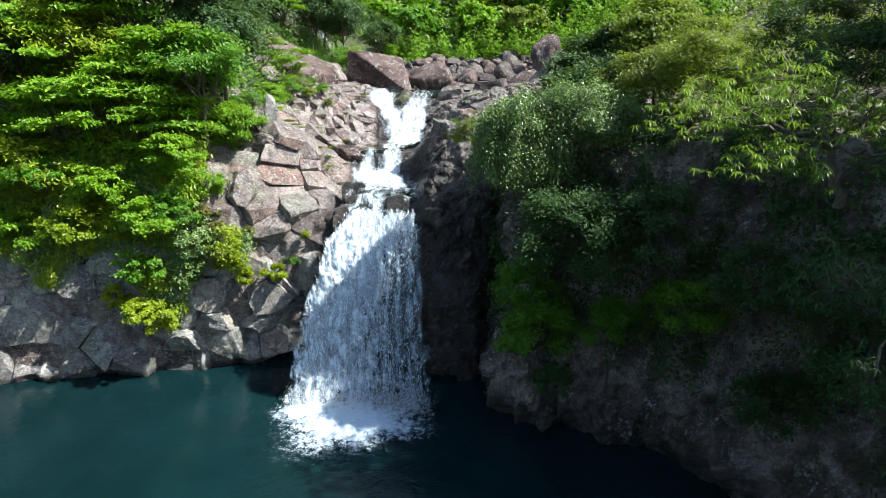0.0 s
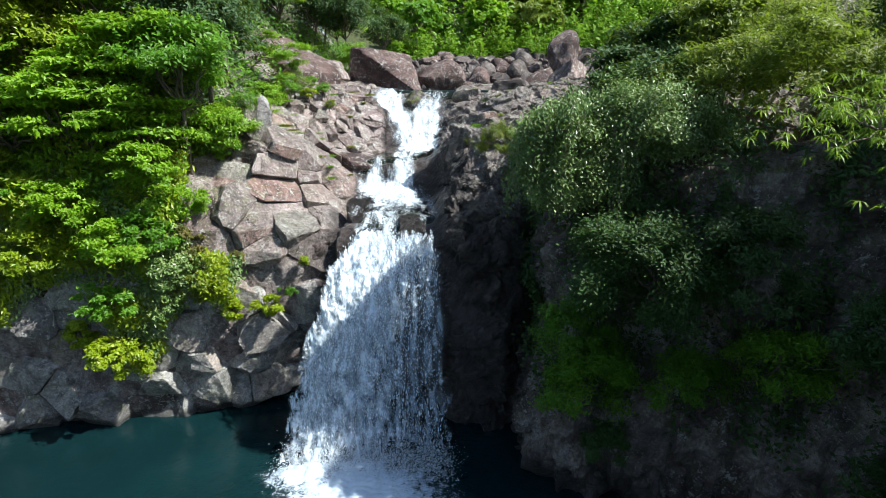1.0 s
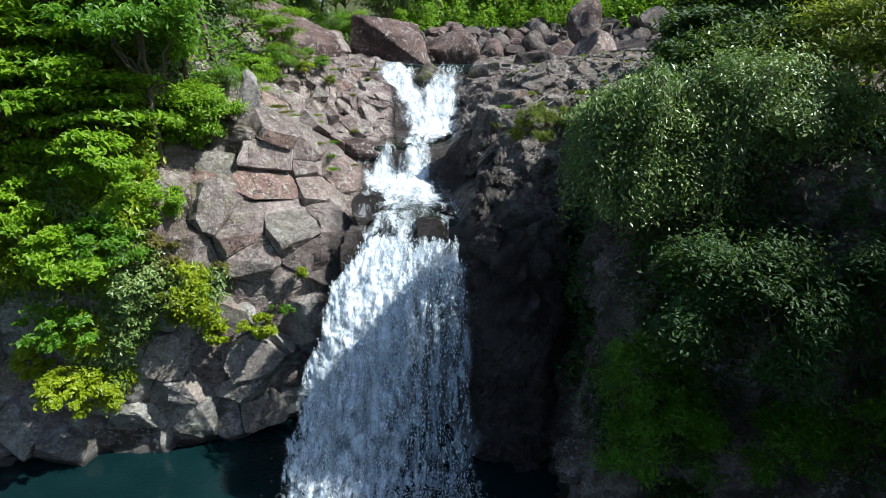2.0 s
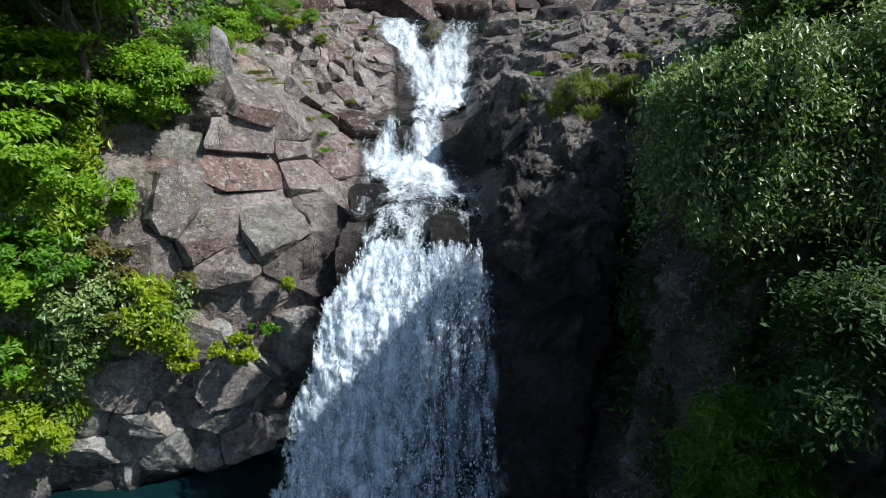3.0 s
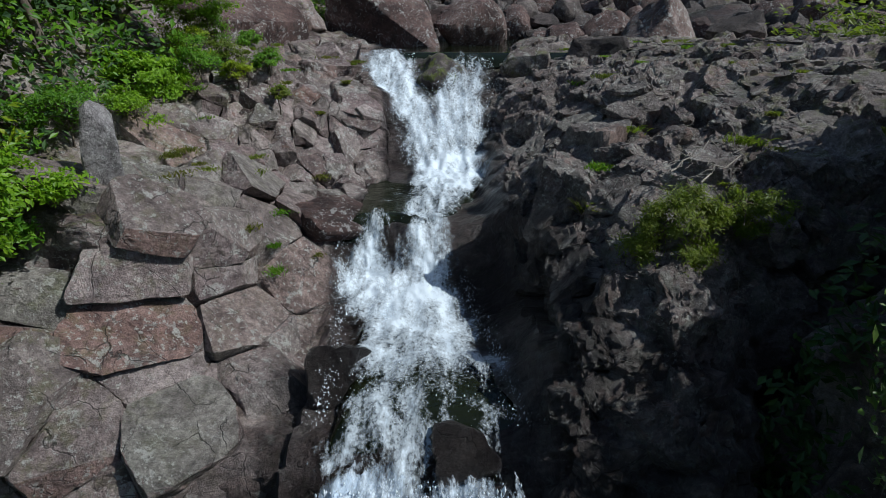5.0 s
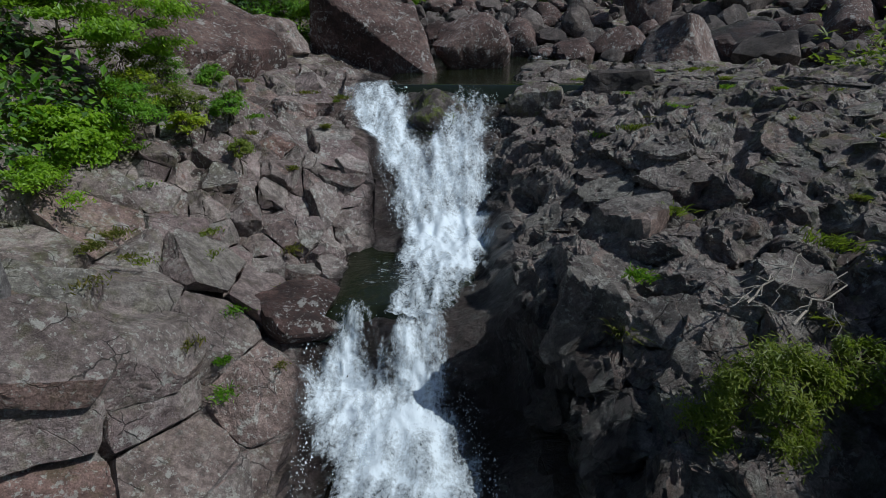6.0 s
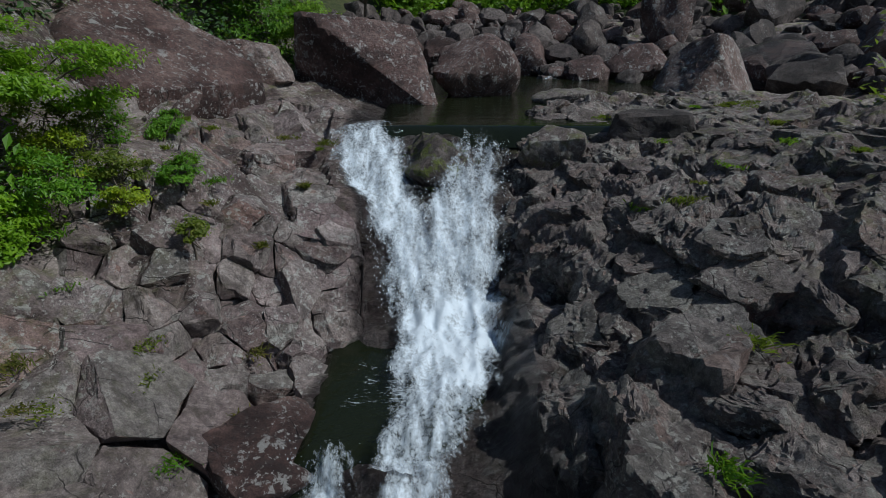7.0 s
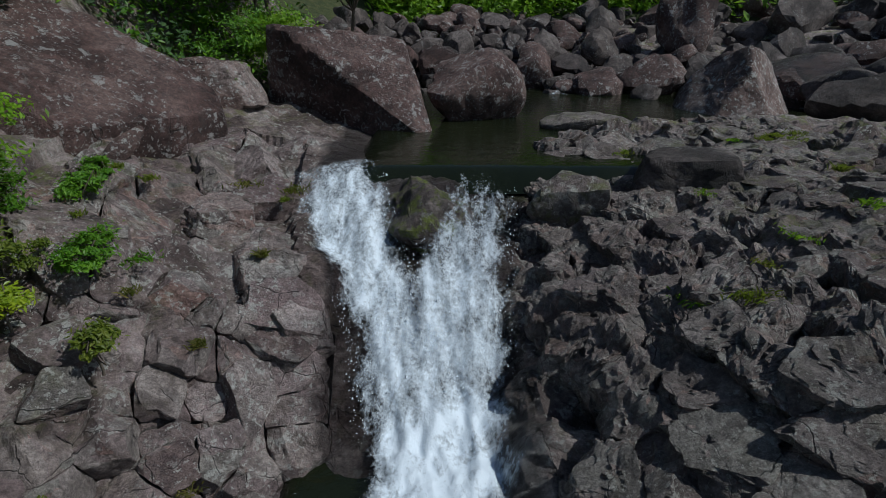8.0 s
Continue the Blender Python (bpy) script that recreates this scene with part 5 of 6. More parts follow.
def embedded(sheet, chance, count, seed, size_at, flat_at, sunk, middle, limit, material, spread):
    """Angular stones half sunk into the bedrock; the nearest to middle are single pieces, the rest one mesh."""
    g = np.random.default_rng(seed)
    p, n = sheet.scatter(count, chance, g)
    kept, places = [], []
    for q, m in zip(p, n):
        low, usual, high = size_at(q)
        size = float(np.clip(g.gamma(3.6, usual / 3.6), low, high))
        if any((q[0] - a) ** 2 + (q[1] - b) ** 2 + (q[2] - c) ** 2 < (0.62 * (size + r)) ** 2 for a, b, c, r in kept):
            continue
        kept.append((*q, size))
        places.append((q, m, size))
    near = sorted(places, key=lambda e: math.hypot(e[0][0] - middle[0], e[0][1] - middle[1]))
    rest = []
    for k, (q, m, size) in enumerate(near):
        where = pose(*(q - m * size * sunk), g.uniform(-spread, spread), g.uniform(-spread, spread), g.uniform(0, 360)) @ Matrix.Diagonal((size, size, size * flat_at(q), 1))
        if k < limit:
            ob = put("rock", LOOSE[k % 8], material, bedrock)
            ob.matrix_world = where
        else:
            me = SMALL[k % 8]
            v = np.zeros(len(me.vertices) * 3)
            me.vertices.foreach_get("co", v)
            f = np.zeros(len(me.loops), int)
            me.loops.foreach_get("vertex_index", f)
            w = np.array(where)
            rest.append((v.reshape(-1, 3) @ w[:3, :3].T + w[:3, 3], f.reshape(-1, 3)))
    if rest:
        v, f = join(rest)
        me = crisp(mesh_from("rocks", v, f), 26)
        paint(me, "wet", np.zeros(len(v)))
        paint(me, "moss", np.full(len(v), 0.35))
        put("rocks", me, material, bedrock, kind="stuff")


def rubble():
    def chance(p, n):
        x, y, z = p.T
        off = x - (np.interp(y, CHANNEL[0], CHANNEL[1]) + np.interp(y, CHANNEL[0], CHANNEL[2]))
        return (off > 0.15) * (y > 44.5) * (z > 7.0) * (y < 48.0) * (n[:, 2] > 0.45) * ~((x > 1.9) & (z < 12.4) & (y < 30.5)) * np.where((x > 3.0) & (y > 31), 0.07, 1.0)

    def slab(q):
        return q[0] > 3 and q[1] > 31

    embedded(Sheet(valley_sheet(np.arange(-1.4, 9.0, 0.2), 2, 9, 300)), chance, 700, 91, lambda q: (0.18, 0.36, 0.8) if slab(q) else (0.2, 0.54, 1.1), lambda q: 0.6 if slab(q) else 0.9, 0.62, (2.0, 45), 60, RUBBLE, 32)


rubble()
place_boulder(boulder_mesh((0.22, 0.55, 0.2), 7, 330, 3, 0.05, 20), (-9.4, 41.6, 15.0), (35, 0, -30), PALE_BOULDER, "pale splinter of rock leaning against the boulder")
put_big = [((0.8, 0.7, 0.75), (1.1, 32.6, 12.4), 8)]
place_boulder(boulder_mesh((1.0, 0.85, 1.0), 7, 307, 5, 0.09, 60, cuts=[(-0.55, -0.75, -0.05, 0.62), (0.55, -0.80, -0.10, 0.66), (0.30, -0.15, 1, 0.66), (-1, 0.4, 0.2, 0.8), (1, 0.3, 0.2, 0.8), (0, 1, 0, 0.8), (0, 0, -1, 0.8)]), (0.2, 31.0, 11.75), (0, 0, 8), RUBBLE, "large grey angular block with a flat sunlit top beside the fall")
for size, at, k in put_big:
    place_boulder(boulder_mesh(size, 7, 300 + k, 4, 0.10, 34, wet=0.25), at, (0, 0, 25 * k), RUBBLE, "large angular dark basalt block beside the fall")
place_boulder(boulder_mesh((1.15, 0.95, 0.5), 8, 321, 4, 0.05, 14), (-5.75, 33.4, 10.55), (0, 8, 20), BOULDER, "rounded brown rock tongue at the edge of the step pool")
place_boulder(boulder_mesh((1.0, 1.25, 0.85), 8, 320, 4, 0.09, 12, moss=1.0, wet=0.35), (-2.8, 41.5, 13.4), (0, 0, 10), GREY_BOULDER, "mossy wet rock that parts the stream")
place_boulder(boulder_mesh((0.62, 0.5, 0.5), 8, 322, 4, 0.06, 14, wet=1.0), (-2.35, 26.85, 8.62), (0, 0, 15), GREY_BOULDER, "dark wet rock breaking through the lip of the fall")
place_boulder(boulder_mesh((0.75, 0.7, 0.7), 8, 323, 4, 0.06, 14, wet=1.0), (-4.75, 29.0, 8.75), (0, 0, 40), GREY_BOULDER, "dark wet rounded rock beside the step pool")


place_boulder(boulder_mesh((1.1, 1.3, 0.95), 8, 326, 4, 0.07, 24, moss=0.5, wet=0.2), (0.75, 41.5, 13.45), (0, 0, 20), RUBBLE, "lichen-grey rock hump beside the forked chute")
place_boulder(boulder_mesh((1.5, 0.9, 0.35), 8, 327, 4, 0.07, 24, moss=0.3), (2.9, 48.2, 14.2), (0, 4, 12), RUBBLE, "flat rock shelf reaching into the stream pool")


# ---- woods ----
def woods():
    g = np.random.default_rng(12)
    kinds = [
        tree("tree", (-16.0, 27.0, 11.0), (0.6, -1.5, 2.2), (2.0, 1.6, 1.5), 9600, LEAF_BRIGHT, "bright green broadleaf tree leaning out from the cliff", 301, 0.21, 0.55, 34, flat=0.26, clump_size=0.36),
        tree("tree", (-12.6, 27.2, 10.6), (0.2, -1.6, 2.0), (1.9, 1.5, 1.4), 9600, LEAF_BRIGHT, "bright green broadleaf tree leaning out from the cliff", 302, 0.21, 0.55, 32, flat=0.26, clump_size=0.36),
        tree("tree", (-11.6, 27.6, 11.2), (0.6, -1.6, 4.0), (2.0, 1.8, 1.6), 9600, LEAF_MID, "green broadleaf tree on the cliff top", 303, 0.20, 0.5, 60),
        # this kind's dark leaf colour also stands in for shaded woods
        tree("tree", (-11.2, 29.6, 13.0), (0.2, -1.0, 3.6), (2.4, 2.2, 2.2), 9600, LEAF_SHADE_TONE, "dark green tree on the cliff top", 304, 0.20, 0.5, 70),
        tree("tree", (-17.5, 28.0, 14.0), (0.4, -1.7, 2.4), (2.4, 1.8, 1.5), 7600, LEAF_YELLOW, "yellowish feathery tree on the steep slope", 305, 0.21, 0.4, 60),
    ]
    spots = [(-20.5, 27.5, 12.0, 3), (-14.5, 28.6, 14.5, 2), (-18.5, 29.5, 17.0, 3), (-13.5, 31.0, 15.5, 3), (-22.5, 29.0, 15.5, 4), (-11.4, 33.0, 14.4, 3), (-16.0, 32.0, 17.2, 3), (-20.0, 33.0, 18.5, 2), (-12.5, 36.5, 15.6, 3), (-14.5, 40.0, 17.5, 3), (-17.5, 38.0, 18.6, 3), (-11.5, 51.5, 16.8, 3), (-8.6, 53.0, 16.0, 3), (-13.6, 50.0, 17.5, 3), (-10.0, 55.0, 16.6, 3), (-15.0, 47.0, 18.6, 0), (-6.5, 57.0, 16.0, 3), (-19.5, 44.0, 20.5, 2), (-24.5, 34.0, 20.0, 3), (-24.0, 26.5, 9.5, 1), (-19.0, 26.6, 8.5, 4), (-22.0, 38.0, 22.0, 0), (-12.0, 58.0, 17.5, 3), (-18.2, 26.8, 10.6, 0), (-20.8, 26.6, 9.8, 1), (-15.4, 27.0, 12.6, 1), (-19.4, 27.6, 13.6, 0), (-14.0, 27.0, 13.2, 0), (-16.8, 27.8, 15.4, 1), (-22.6, 27.4, 13.0, 0), (-13.0, 29.0, 15.6, 2), (-24.6, 28.0, 16.0, 1)]
    for x, y, z, k in spots:
        copy_thing(kinds[k], pose(x, y, z, 0, 0, g.uniform(-50, 50)) @ Matrix.Scale(g.uniform(0.85, 1.15), 4))
    for k, (x, z, r, m) in enumerate([(-13.6, 8.4, 1.2, LEAF_BRIGHT), (-16.8, 8.2, 1.3, LEAF_YELLOW), (-19.6, 7.6, 1.2, LEAF_BRIGHT), (-22.0, 8.0, 1.3, LEAF_YELLOW), (-12.6, 8.8, 0.9, LEAF_MID), (-15.4, 9.8, 1.2, LEAF_BRIGHT), (-18.2, 10.4, 1.3, LEAF_MID), (-21.0, 10.6, 1.4, LEAF_BRIGHT), (-14.3, 4.0, 0.8, LEAF_YELLOW), (-14.0, 6.0, 1.0, LEAF_MID), (-12.3, 11.4, 1.1, LEAF_BRIGHT)]):
        y = 25.4 - 0.2 * max(0, 8 - z)
        tree("shrub", (x, y, z), (0.1, -0.7 * r, 0.1), (r, 0.9 * r, 0.85 * r), int(4200 * r), m, "leafy bush hanging over the brow of the cliff", 360 + k, 0.17, 0.5, 34, girth=0.03, category="shrub", group="bushes on the cliff brow")
    for k, (x, y, z, r, m) in enumerate([(-11.5, 26.9, 10.0, 1.0, LEAF_BRIGHT), (-10.9, 28.8, 12.2, 1.0, LEAF_MID), (-12.7, 26.0, 8.6, 1.1, LEAF_GREY), (-12.0, 25.6, 7.4, 0.9, LEAF_GREY), (-12.4, 25.5, 5.9, 0.8, LEAF_GREY), (-13.8, 25.2, 3.6, 0.9, LEAF_YELLOW), (-10.7, 25.7, 6.6, 0.7, LEAF_OLIVE), (-11.3, 26.1, 8.2, 0.7, LEAF_DRY), (-9.8, 25.7, 5.5, 0.45, LEAF_YELLOW), (-8.2, 26.0, 5.5, 0.4, LEAF_YELLOW), (-12.9, 26.4, 10.2, 1.2, LEAF_BRIGHT), (-16.0, 25.3, 4.6, 0.6, LEAF_YELLOW)]):
        tree("shrub", (x, y, z), (0.05, -0.45 * r, 0.0), (r, 0.8 * r, 0.95 * r), int(4600 * r), m, "leafy creeper clinging to the face of the cliff", 660 + k, 0.14, 0.52, 26, 0.7, 0.32, 0.025, "shrub", group="creepers of the cliff face", lower=-2)
    # small trees and shrubs beside the fall
    tree("tree", (-11.4, 29.4, 12.2), (0.8, -1.1, 0.4), (1.35, 1.2, 0.95), 15000, LEAF_BRIGHT, "bright green tree overhanging the rock ledge", 331, 0.12, 0.55, 45, girth=0.08)
    tree("tree", (-11.3, 35.4, 14.2), (0.7, -0.7, -0.3), (1.1, 0.9, 0.75), 12000, LEAF_BRIGHT, "bright green tree hanging over the rock wall", 332, 0.105, 0.55, 40, girth=0.06)
    tree("tree", (-12.0, 36.6, 14.9), (1.3, -0.5, 1.3), (1.9, 1.5, 1.0), 13000, LEAF_BRIGHT, "bright green tree with spreading branches", 333, 0.11, 0.5, 30, flat=0.25, girth=0.08)
    for k, (x, y, z, r, m) in enumerate([(-9.4, 35.9, 14.0, 0.75, LEAF_MID), (-10.2, 37.2, 14.6, 0.8, LEAF_OLIVE), (-7.8, 37.2, 14.0, 0.42, LEAF_MID), (-7.3, 36.0, 13.2, 0.3, LEAF_OLIVE), (-9.0, 39.2, 14.5, 0.35, LEAF_MID), (-8.2, 50.4, 15.8, 1.3, LEAF_BRIGHT), (-9.6, 50.6, 16.2, 1.6, LEAF_MID), (-8.8, 36.7, 14.1, 0.5, LEAF_OLIVE), (-9.7, 37.8, 14.6, 0.65, LEAF_MID), (-8.4, 36.0, 13.8, 0.35, LEAF_YELLOW), (-9.2, 40.2, 14.6, 0.3, LEAF_MID), (-9.9, 36.6, 14.2, 0.6, LEAF_YELLOW), (-10.6, 31.6, 13.0, 0.8, LEAF_MID), (-9.9, 33.0, 13.0, 0.6, LEAF_BRIGHT)]):
        tree("shrub", (x, y, z), (0, -0.1, 0.7 * r), (r, r, 0.8 * r), int(2600 * min(1.5, r + 0.3)), m, "small leafy shrub rooted in the rock", 340 + k, 0.085 if r < 0.9 else 0.14, 0.45, 14, clump_size=0.42, girth=0.025, category="shrub", group="shrubs on the rocks")


woods()


def far_woods():
    g = np.random.default_rng(13)
    kinds = [
        tree("tree", (-4, 70, 19), (0, 0, 3.0), (2.6, 2.6, 2.0), 1700, LEAF_MID, "leafy green tree on the far hillside", 311, 0.58, 0.6, 45, group="trees of the far hillside"),
        tree("tree", (4, 72, 20), (0, 0, 2.6), (2.8, 2.6, 1.9), 1700, LEAF_BRIGHT, "fresh green tree on the far hillside", 312, 0.58, 0.6, 45, group="trees of the far hillside"),
        tree("tree", (10, 71, 20), (0, 0, 2.2), (2.6, 2.4, 1.5), 2000, LEAF_OLIVE, "olive green tree on the far hillside", 313, 0.55, 0.5, 40, group="trees of the far hillside"),
    ]
    count = 0
    for row, y in enumerate((75, 80, 87, 95, 105, 117)):
        for x in np.arange(-46, 50, 6.2 + row * 1.1):
            px, py = x + g.uniform(-2, 2), y + g.uniform(-2.5, 2.5)
            z = np.interp(py, [64, 75, 150], [15.8, 19.4, 60]) + 0.25 * max(0, abs(px) - 12)
            copy_thing(kinds[int(g.integers(0, 3))], pose(px, py, z - 0.5, 0, 0, g.uniform(0, 360)) @ Matrix.Scale(g.uniform(0.8, 1.3) * (1 + row * 0.12), 4))
            count += 1


far_woods()


def undergrowth(name, sheet, chance, count, length, aspect, material, label, seed, lift, droop=0.25):
    """Ground cover spread over a sheet of ground where chance allows it, in patches."""
    g = np.random.default_rng(seed)
    pick, n = sheet.scatter(count, chance, g)
    high = np.clip(0.5 + 0.9 * smooth_noise(pick, 0.35, seed, 3), 0.05, 1.3)
    k = len(pick)
    out = n * 0.6 + np.array([0.05, -0.1, 0.6])
    c = pick + out * (lift * high * g.random(k) ** 0.6)[:, None] + g.normal(size=(k, 3)) * 0.12
    v, f = leaves(c, n * 0.5 + np.array([0.25, -0.3, 0.8]) + g.normal(size=(k, 3)) * 0.5, length * g.uniform(0.6, 1.3, k), aspect, g, droop)
    return put(name, mesh_from(name, v, f), material, label=label, category="plants", kind="stuff")


LEFT_HILL = Sheet(valley_sheet(np.arange(-34, -8, 0.5), 2, 12, 180))


def on_left(p, n):
    x, y, z = p.T
    edge = -10.6 + 1.2 * np.sin(z * 0.9) * 0.4 + np.clip((y - 33) * 0.12, 0, 1.2)
    keep = (x < edge) & ~((x > -11.8) & (z < 11.5) & (y < 31)) & (z > 6.6) & (x > -34) & (y < 62)
    bare = (x > -13.5) & (y > 36) & (y < 47)
    return (keep & ~bare) * np.clip(1.6 - (y - 24) / 40, 0.3, 1.5)


def on_left_cliff(p, n):
    x, y, z = p.T
    hang = 6.6 - 3.6 * np.exp(-((x + 13.6) / 1.3) ** 2) - 1.6 * np.exp(-((x + 19.0) / 1.2) ** 2) - 1.2 * np.exp(-((x + 10.3) / 0.7) ** 2)
    return (x < -9.4) * (x > -24) * (z > hang) * (z < 11) * (y < 28) * ~((z > 7.4) & (x > -11.6)) * 1.0


LEFT_CLIFF = Sheet(valley_sheet(np.arange(-26, -8, 0.3), 1, 7, 200))
undergrowth("undergrowth", LEFT_CLIFF, on_left_cliff, 26000, 0.13, 0.55, LEAF_GREY, "grey-green creepers hanging down the cliff face", 407, 0.8, 0.7)
undergrowth("undergrowth", LEFT_CLIFF, lambda p, n: on_left_cliff(p, n) * (smooth_noise(p, 0.5, 77, 2) > -0.1), 34000, 0.15, 0.55, LEAF_YELLOW, "yellow-green creepers hanging down the cliff face", 408, 0.9, 0.5)
# shade of the upper slope, put into the leaf colour
undergrowth("undergrowth", LEFT_HILL, lambda p, n: on_left(p, n) * (p[:, 1] > 29), 30000, 0.24, 0.5, LEAF_SHADE_TONE, "undergrowth covering the upper slope, shade put into its dark leaf colour", 411, 1.3)
undergrowth("undergrowth", LEFT_HILL, on_left, 42000, 0.24, 0.5, LEAF_MID, "dense green undergrowth covering the steep slope", 401, 1.3)
undergrowth("undergrowth", LEFT_HILL, lambda p, n: on_left(p, n) * (p[:, 1] < 29.5) * (smooth_noise(p, 0.28, 91, 2) > -0.1), 24000, 0.22, 0.5, LEAF_BRIGHT, "bright green bushes covering the steep slope", 405, 1.6)
undergrowth("undergrowth", LEFT_HILL, lambda p, n: on_left(p, n) * (p[:, 1] < 30), 26000, 0.18, 0.5, LEAF_YELLOW, "yellow-green creepers hanging over the slope", 402, 1.5, 0.6)
FAR_HILL = Sheet(valley_sheet(np.arange(-50, 52, 1.0), 12, 14, 100))
undergrowth("undergrowth", Sheet(valley_sheet(np.arange(-16, 32, 0.7), 12, 13, 60)), lambda p, n: (p[:, 1] > 67.5 - 0.1 * np.abs(p[:, 0])) * (p[:, 0] > -7), 30000, 0.38, 0.55, LEAF_BRIGHT, "fresh green bushes behind the boulder field", 409, 2.6)
undergrowth("undergrowth", FAR_HILL, lambda p, n: ((p[:, 1] > 69) | (p[:, 0] > 14)) & (p[:, 1] < 125), 34000, 0.62, 0.6, LEAF_BRIGHT, "fresh green scrub covering the far hillside", 403, 2.2)
RIGHT_HILL = Sheet(valley_sheet(np.arange(5, 50, 0.7), 3, 12, 150))
undergrowth("undergrowth", RIGHT_HILL, lambda p, n: ((p[:, 0] > 11.5) & (p[:, 1] < 46) | (p[:, 0] > 6.0) & (p[:, 1] < 26.5) | (p[:, 0] > 27) & (p[:, 1] > 50) | (p[:, 0] > 24) & (p[:, 1] < 46)) * 1.0, 36000, 0.36, 0.5, LEAF_OLIVE, "olive green scrub on the bank beyond the slab", 406, 1.8)
CRAG_SHEET = Sheet(CRAG_P)
# leaf colour darkened to stand in for the cliff's shade
undergrowth("undergrowth", CRAG_SHEET, lambda p, n: (p[:, 2] > 3.0) * (p[:, 1] > 1) * (p[:, 0] < 24) * np.where(p[:, 2] > 9, 1.0, 0.6) * np.clip(0.4 + smooth_noise(p, 0.3, 55, 2), 0.0, 1), 64000, 0.21, 0.45, LEAF_SHADE_TONE, "shrubs covering the shaded cliff, shade put into their dark leaf colour", 404, 1.5)


def long_leaved(at, boughs, whorls, material, label, seed):
    """A tree of drooping boughs whose twigs end in whorls of long narrow leaves. boughs: x, y, z from the foot and spread."""
    g = np.random.default_rng(seed)
    thing = empty("tree", at, label, "tree")
    wood = [tube(crooked((0, 0, -0.5), (-0.8, -0.4, 1.2), 6, 0.06, g), np.linspace(0.14, 0.09, 6), 7, seed)]
    verts, quads = [], []
    for x, y, z, r in boughs:
        wood.append(tube(crooked((-0.8, -0.4, 1.2), (x, y, z - 0.2), 8, 0.10, g), np.linspace(0.07, 0.02, 8), 6, seed))
        tip = np.array((x, y, z)) + g.normal(size=(whorls, 3)) * np.array((0.55, 0.5, 0.24)) * r
        tip[:, 2] -= 0.18 * ((tip[:, 0] - x) ** 2 + (tip[:, 1] - y) ** 2) / r
        for k in range(0, whorls, 9):
            wood.append(tube(crooked((x, y, z - 0.2), tip[k], 5, 0.05, g), np.linspace(0.02, 0.006, 5), 4, seed + k))
        for c in tip:
            turn = g.uniform(0, 6.28) + np.arange(9) * 0.698 + g.normal(size=9) * 0.12
            out = np.stack([np.cos(turn), np.sin(turn), g.uniform(-0.75, 0.25, 9)], 1)
            side = np.stack([-np.sin(turn), np.cos(turn), np.zeros(9)], 1)
            long = g.uniform(0.15, 0.27, 9)[:, None]
            wide = long * 0.085
            mid, end = c + out * long * 0.5, c + out * long * 0.9 + np.array((0, 0, -0.30)) * long
            base = len(verts) * 54
            verts.append(np.stack([c + out * 0.02, mid + side * wide, mid - np.array((0, 0, 1)) * wide * 0.4, mid - side * wide, end, end - side * 0.004], 1).reshape(-1, 3))
            first = base + np.arange(9)[:, None] * 6
            quads.append(np.concatenate([first + (0, 2, 1, 1), first + (0, 3, 2, 2), first + (1, 2, 4, 4), first + (2, 3, 5, 4)]))
    tri = np.concatenate(quads)
    tri = np.concatenate([tri[:, :3], tri[tri[:, 2] != tri[:, 3]][:, (0, 2, 3)]])
    put("trunk", mesh_from("trunk", *join(wood), smooth=True), BARK, thing)
    put("crown", mesh_from("crown", np.concatenate(verts), tri), material, thing)
    return thing


def hanging_vine(at, spread, strands, longest, material, label, seed):
    """A curtain of creeper: thin stems that spring from the cliff edge and hang, set with small paired leaves."""
    g = np.random.default_rng(seed)
    thing = empty("vine", at, label, "vine")
    centres, facing = [], []
    for k in range(strands):
        u, v = g.uniform(-1, 1), g.uniform(-1, 1)
        top = np.array((u * spread[0], v * spread[1], spread[2] * (1 - 0.6 * u * u - 0.3 * v * v) + g.normal() * 0.2))
        drop = longest * g.uniform(0.35, 1.0) * (1 - 0.25 * abs(u))
        out = np.array((-0.35 + 0.25 * u, -0.55, 0.0)) * g.uniform(0.3, 1.1)
        t = np.linspace(0, 1, 9)[:, None]
        path = top + out * np.sqrt(t) + np.array((0, 0, -1)) * drop * t ** 1.4 + np.array((0, 0, 0.35)) * np.sin(t * 3.14) + np.cumsum(g.normal(size=(9, 3)) * 0.03, axis=0)
        put("stem", mesh_from("stem", *tube(path, np.linspace(0.014, 0.004, 9), 4, seed + k), smooth=True), BARK, thing)
        n = int(95 * drop)
        s = g.random(n) * 8
        i = np.minimum(s.astype(int), 7)
        c = path[i] * (1 - (s - i))[:, None] + path[i + 1] * (s - i)[:, None]
        bunch = 0.06 + 0.10 * np.abs(np.sin(s * 2.3 + k))
        centres.append(c + g.normal(size=(n, 3)) * bunch[:, None])
        facing.append(np.array((0.25, -0.45, 0.75)) + g.normal(size=(n, 3)) * 0.55)
    c = np.concatenate(centres)
    put("foliage", mesh_from("foliage", *leaves(c, np.concatenate(facing), 0.105 * g.uniform(0.6, 1.3, len(c)), 0.55, g, 0.5)), material, thing)
    return thing


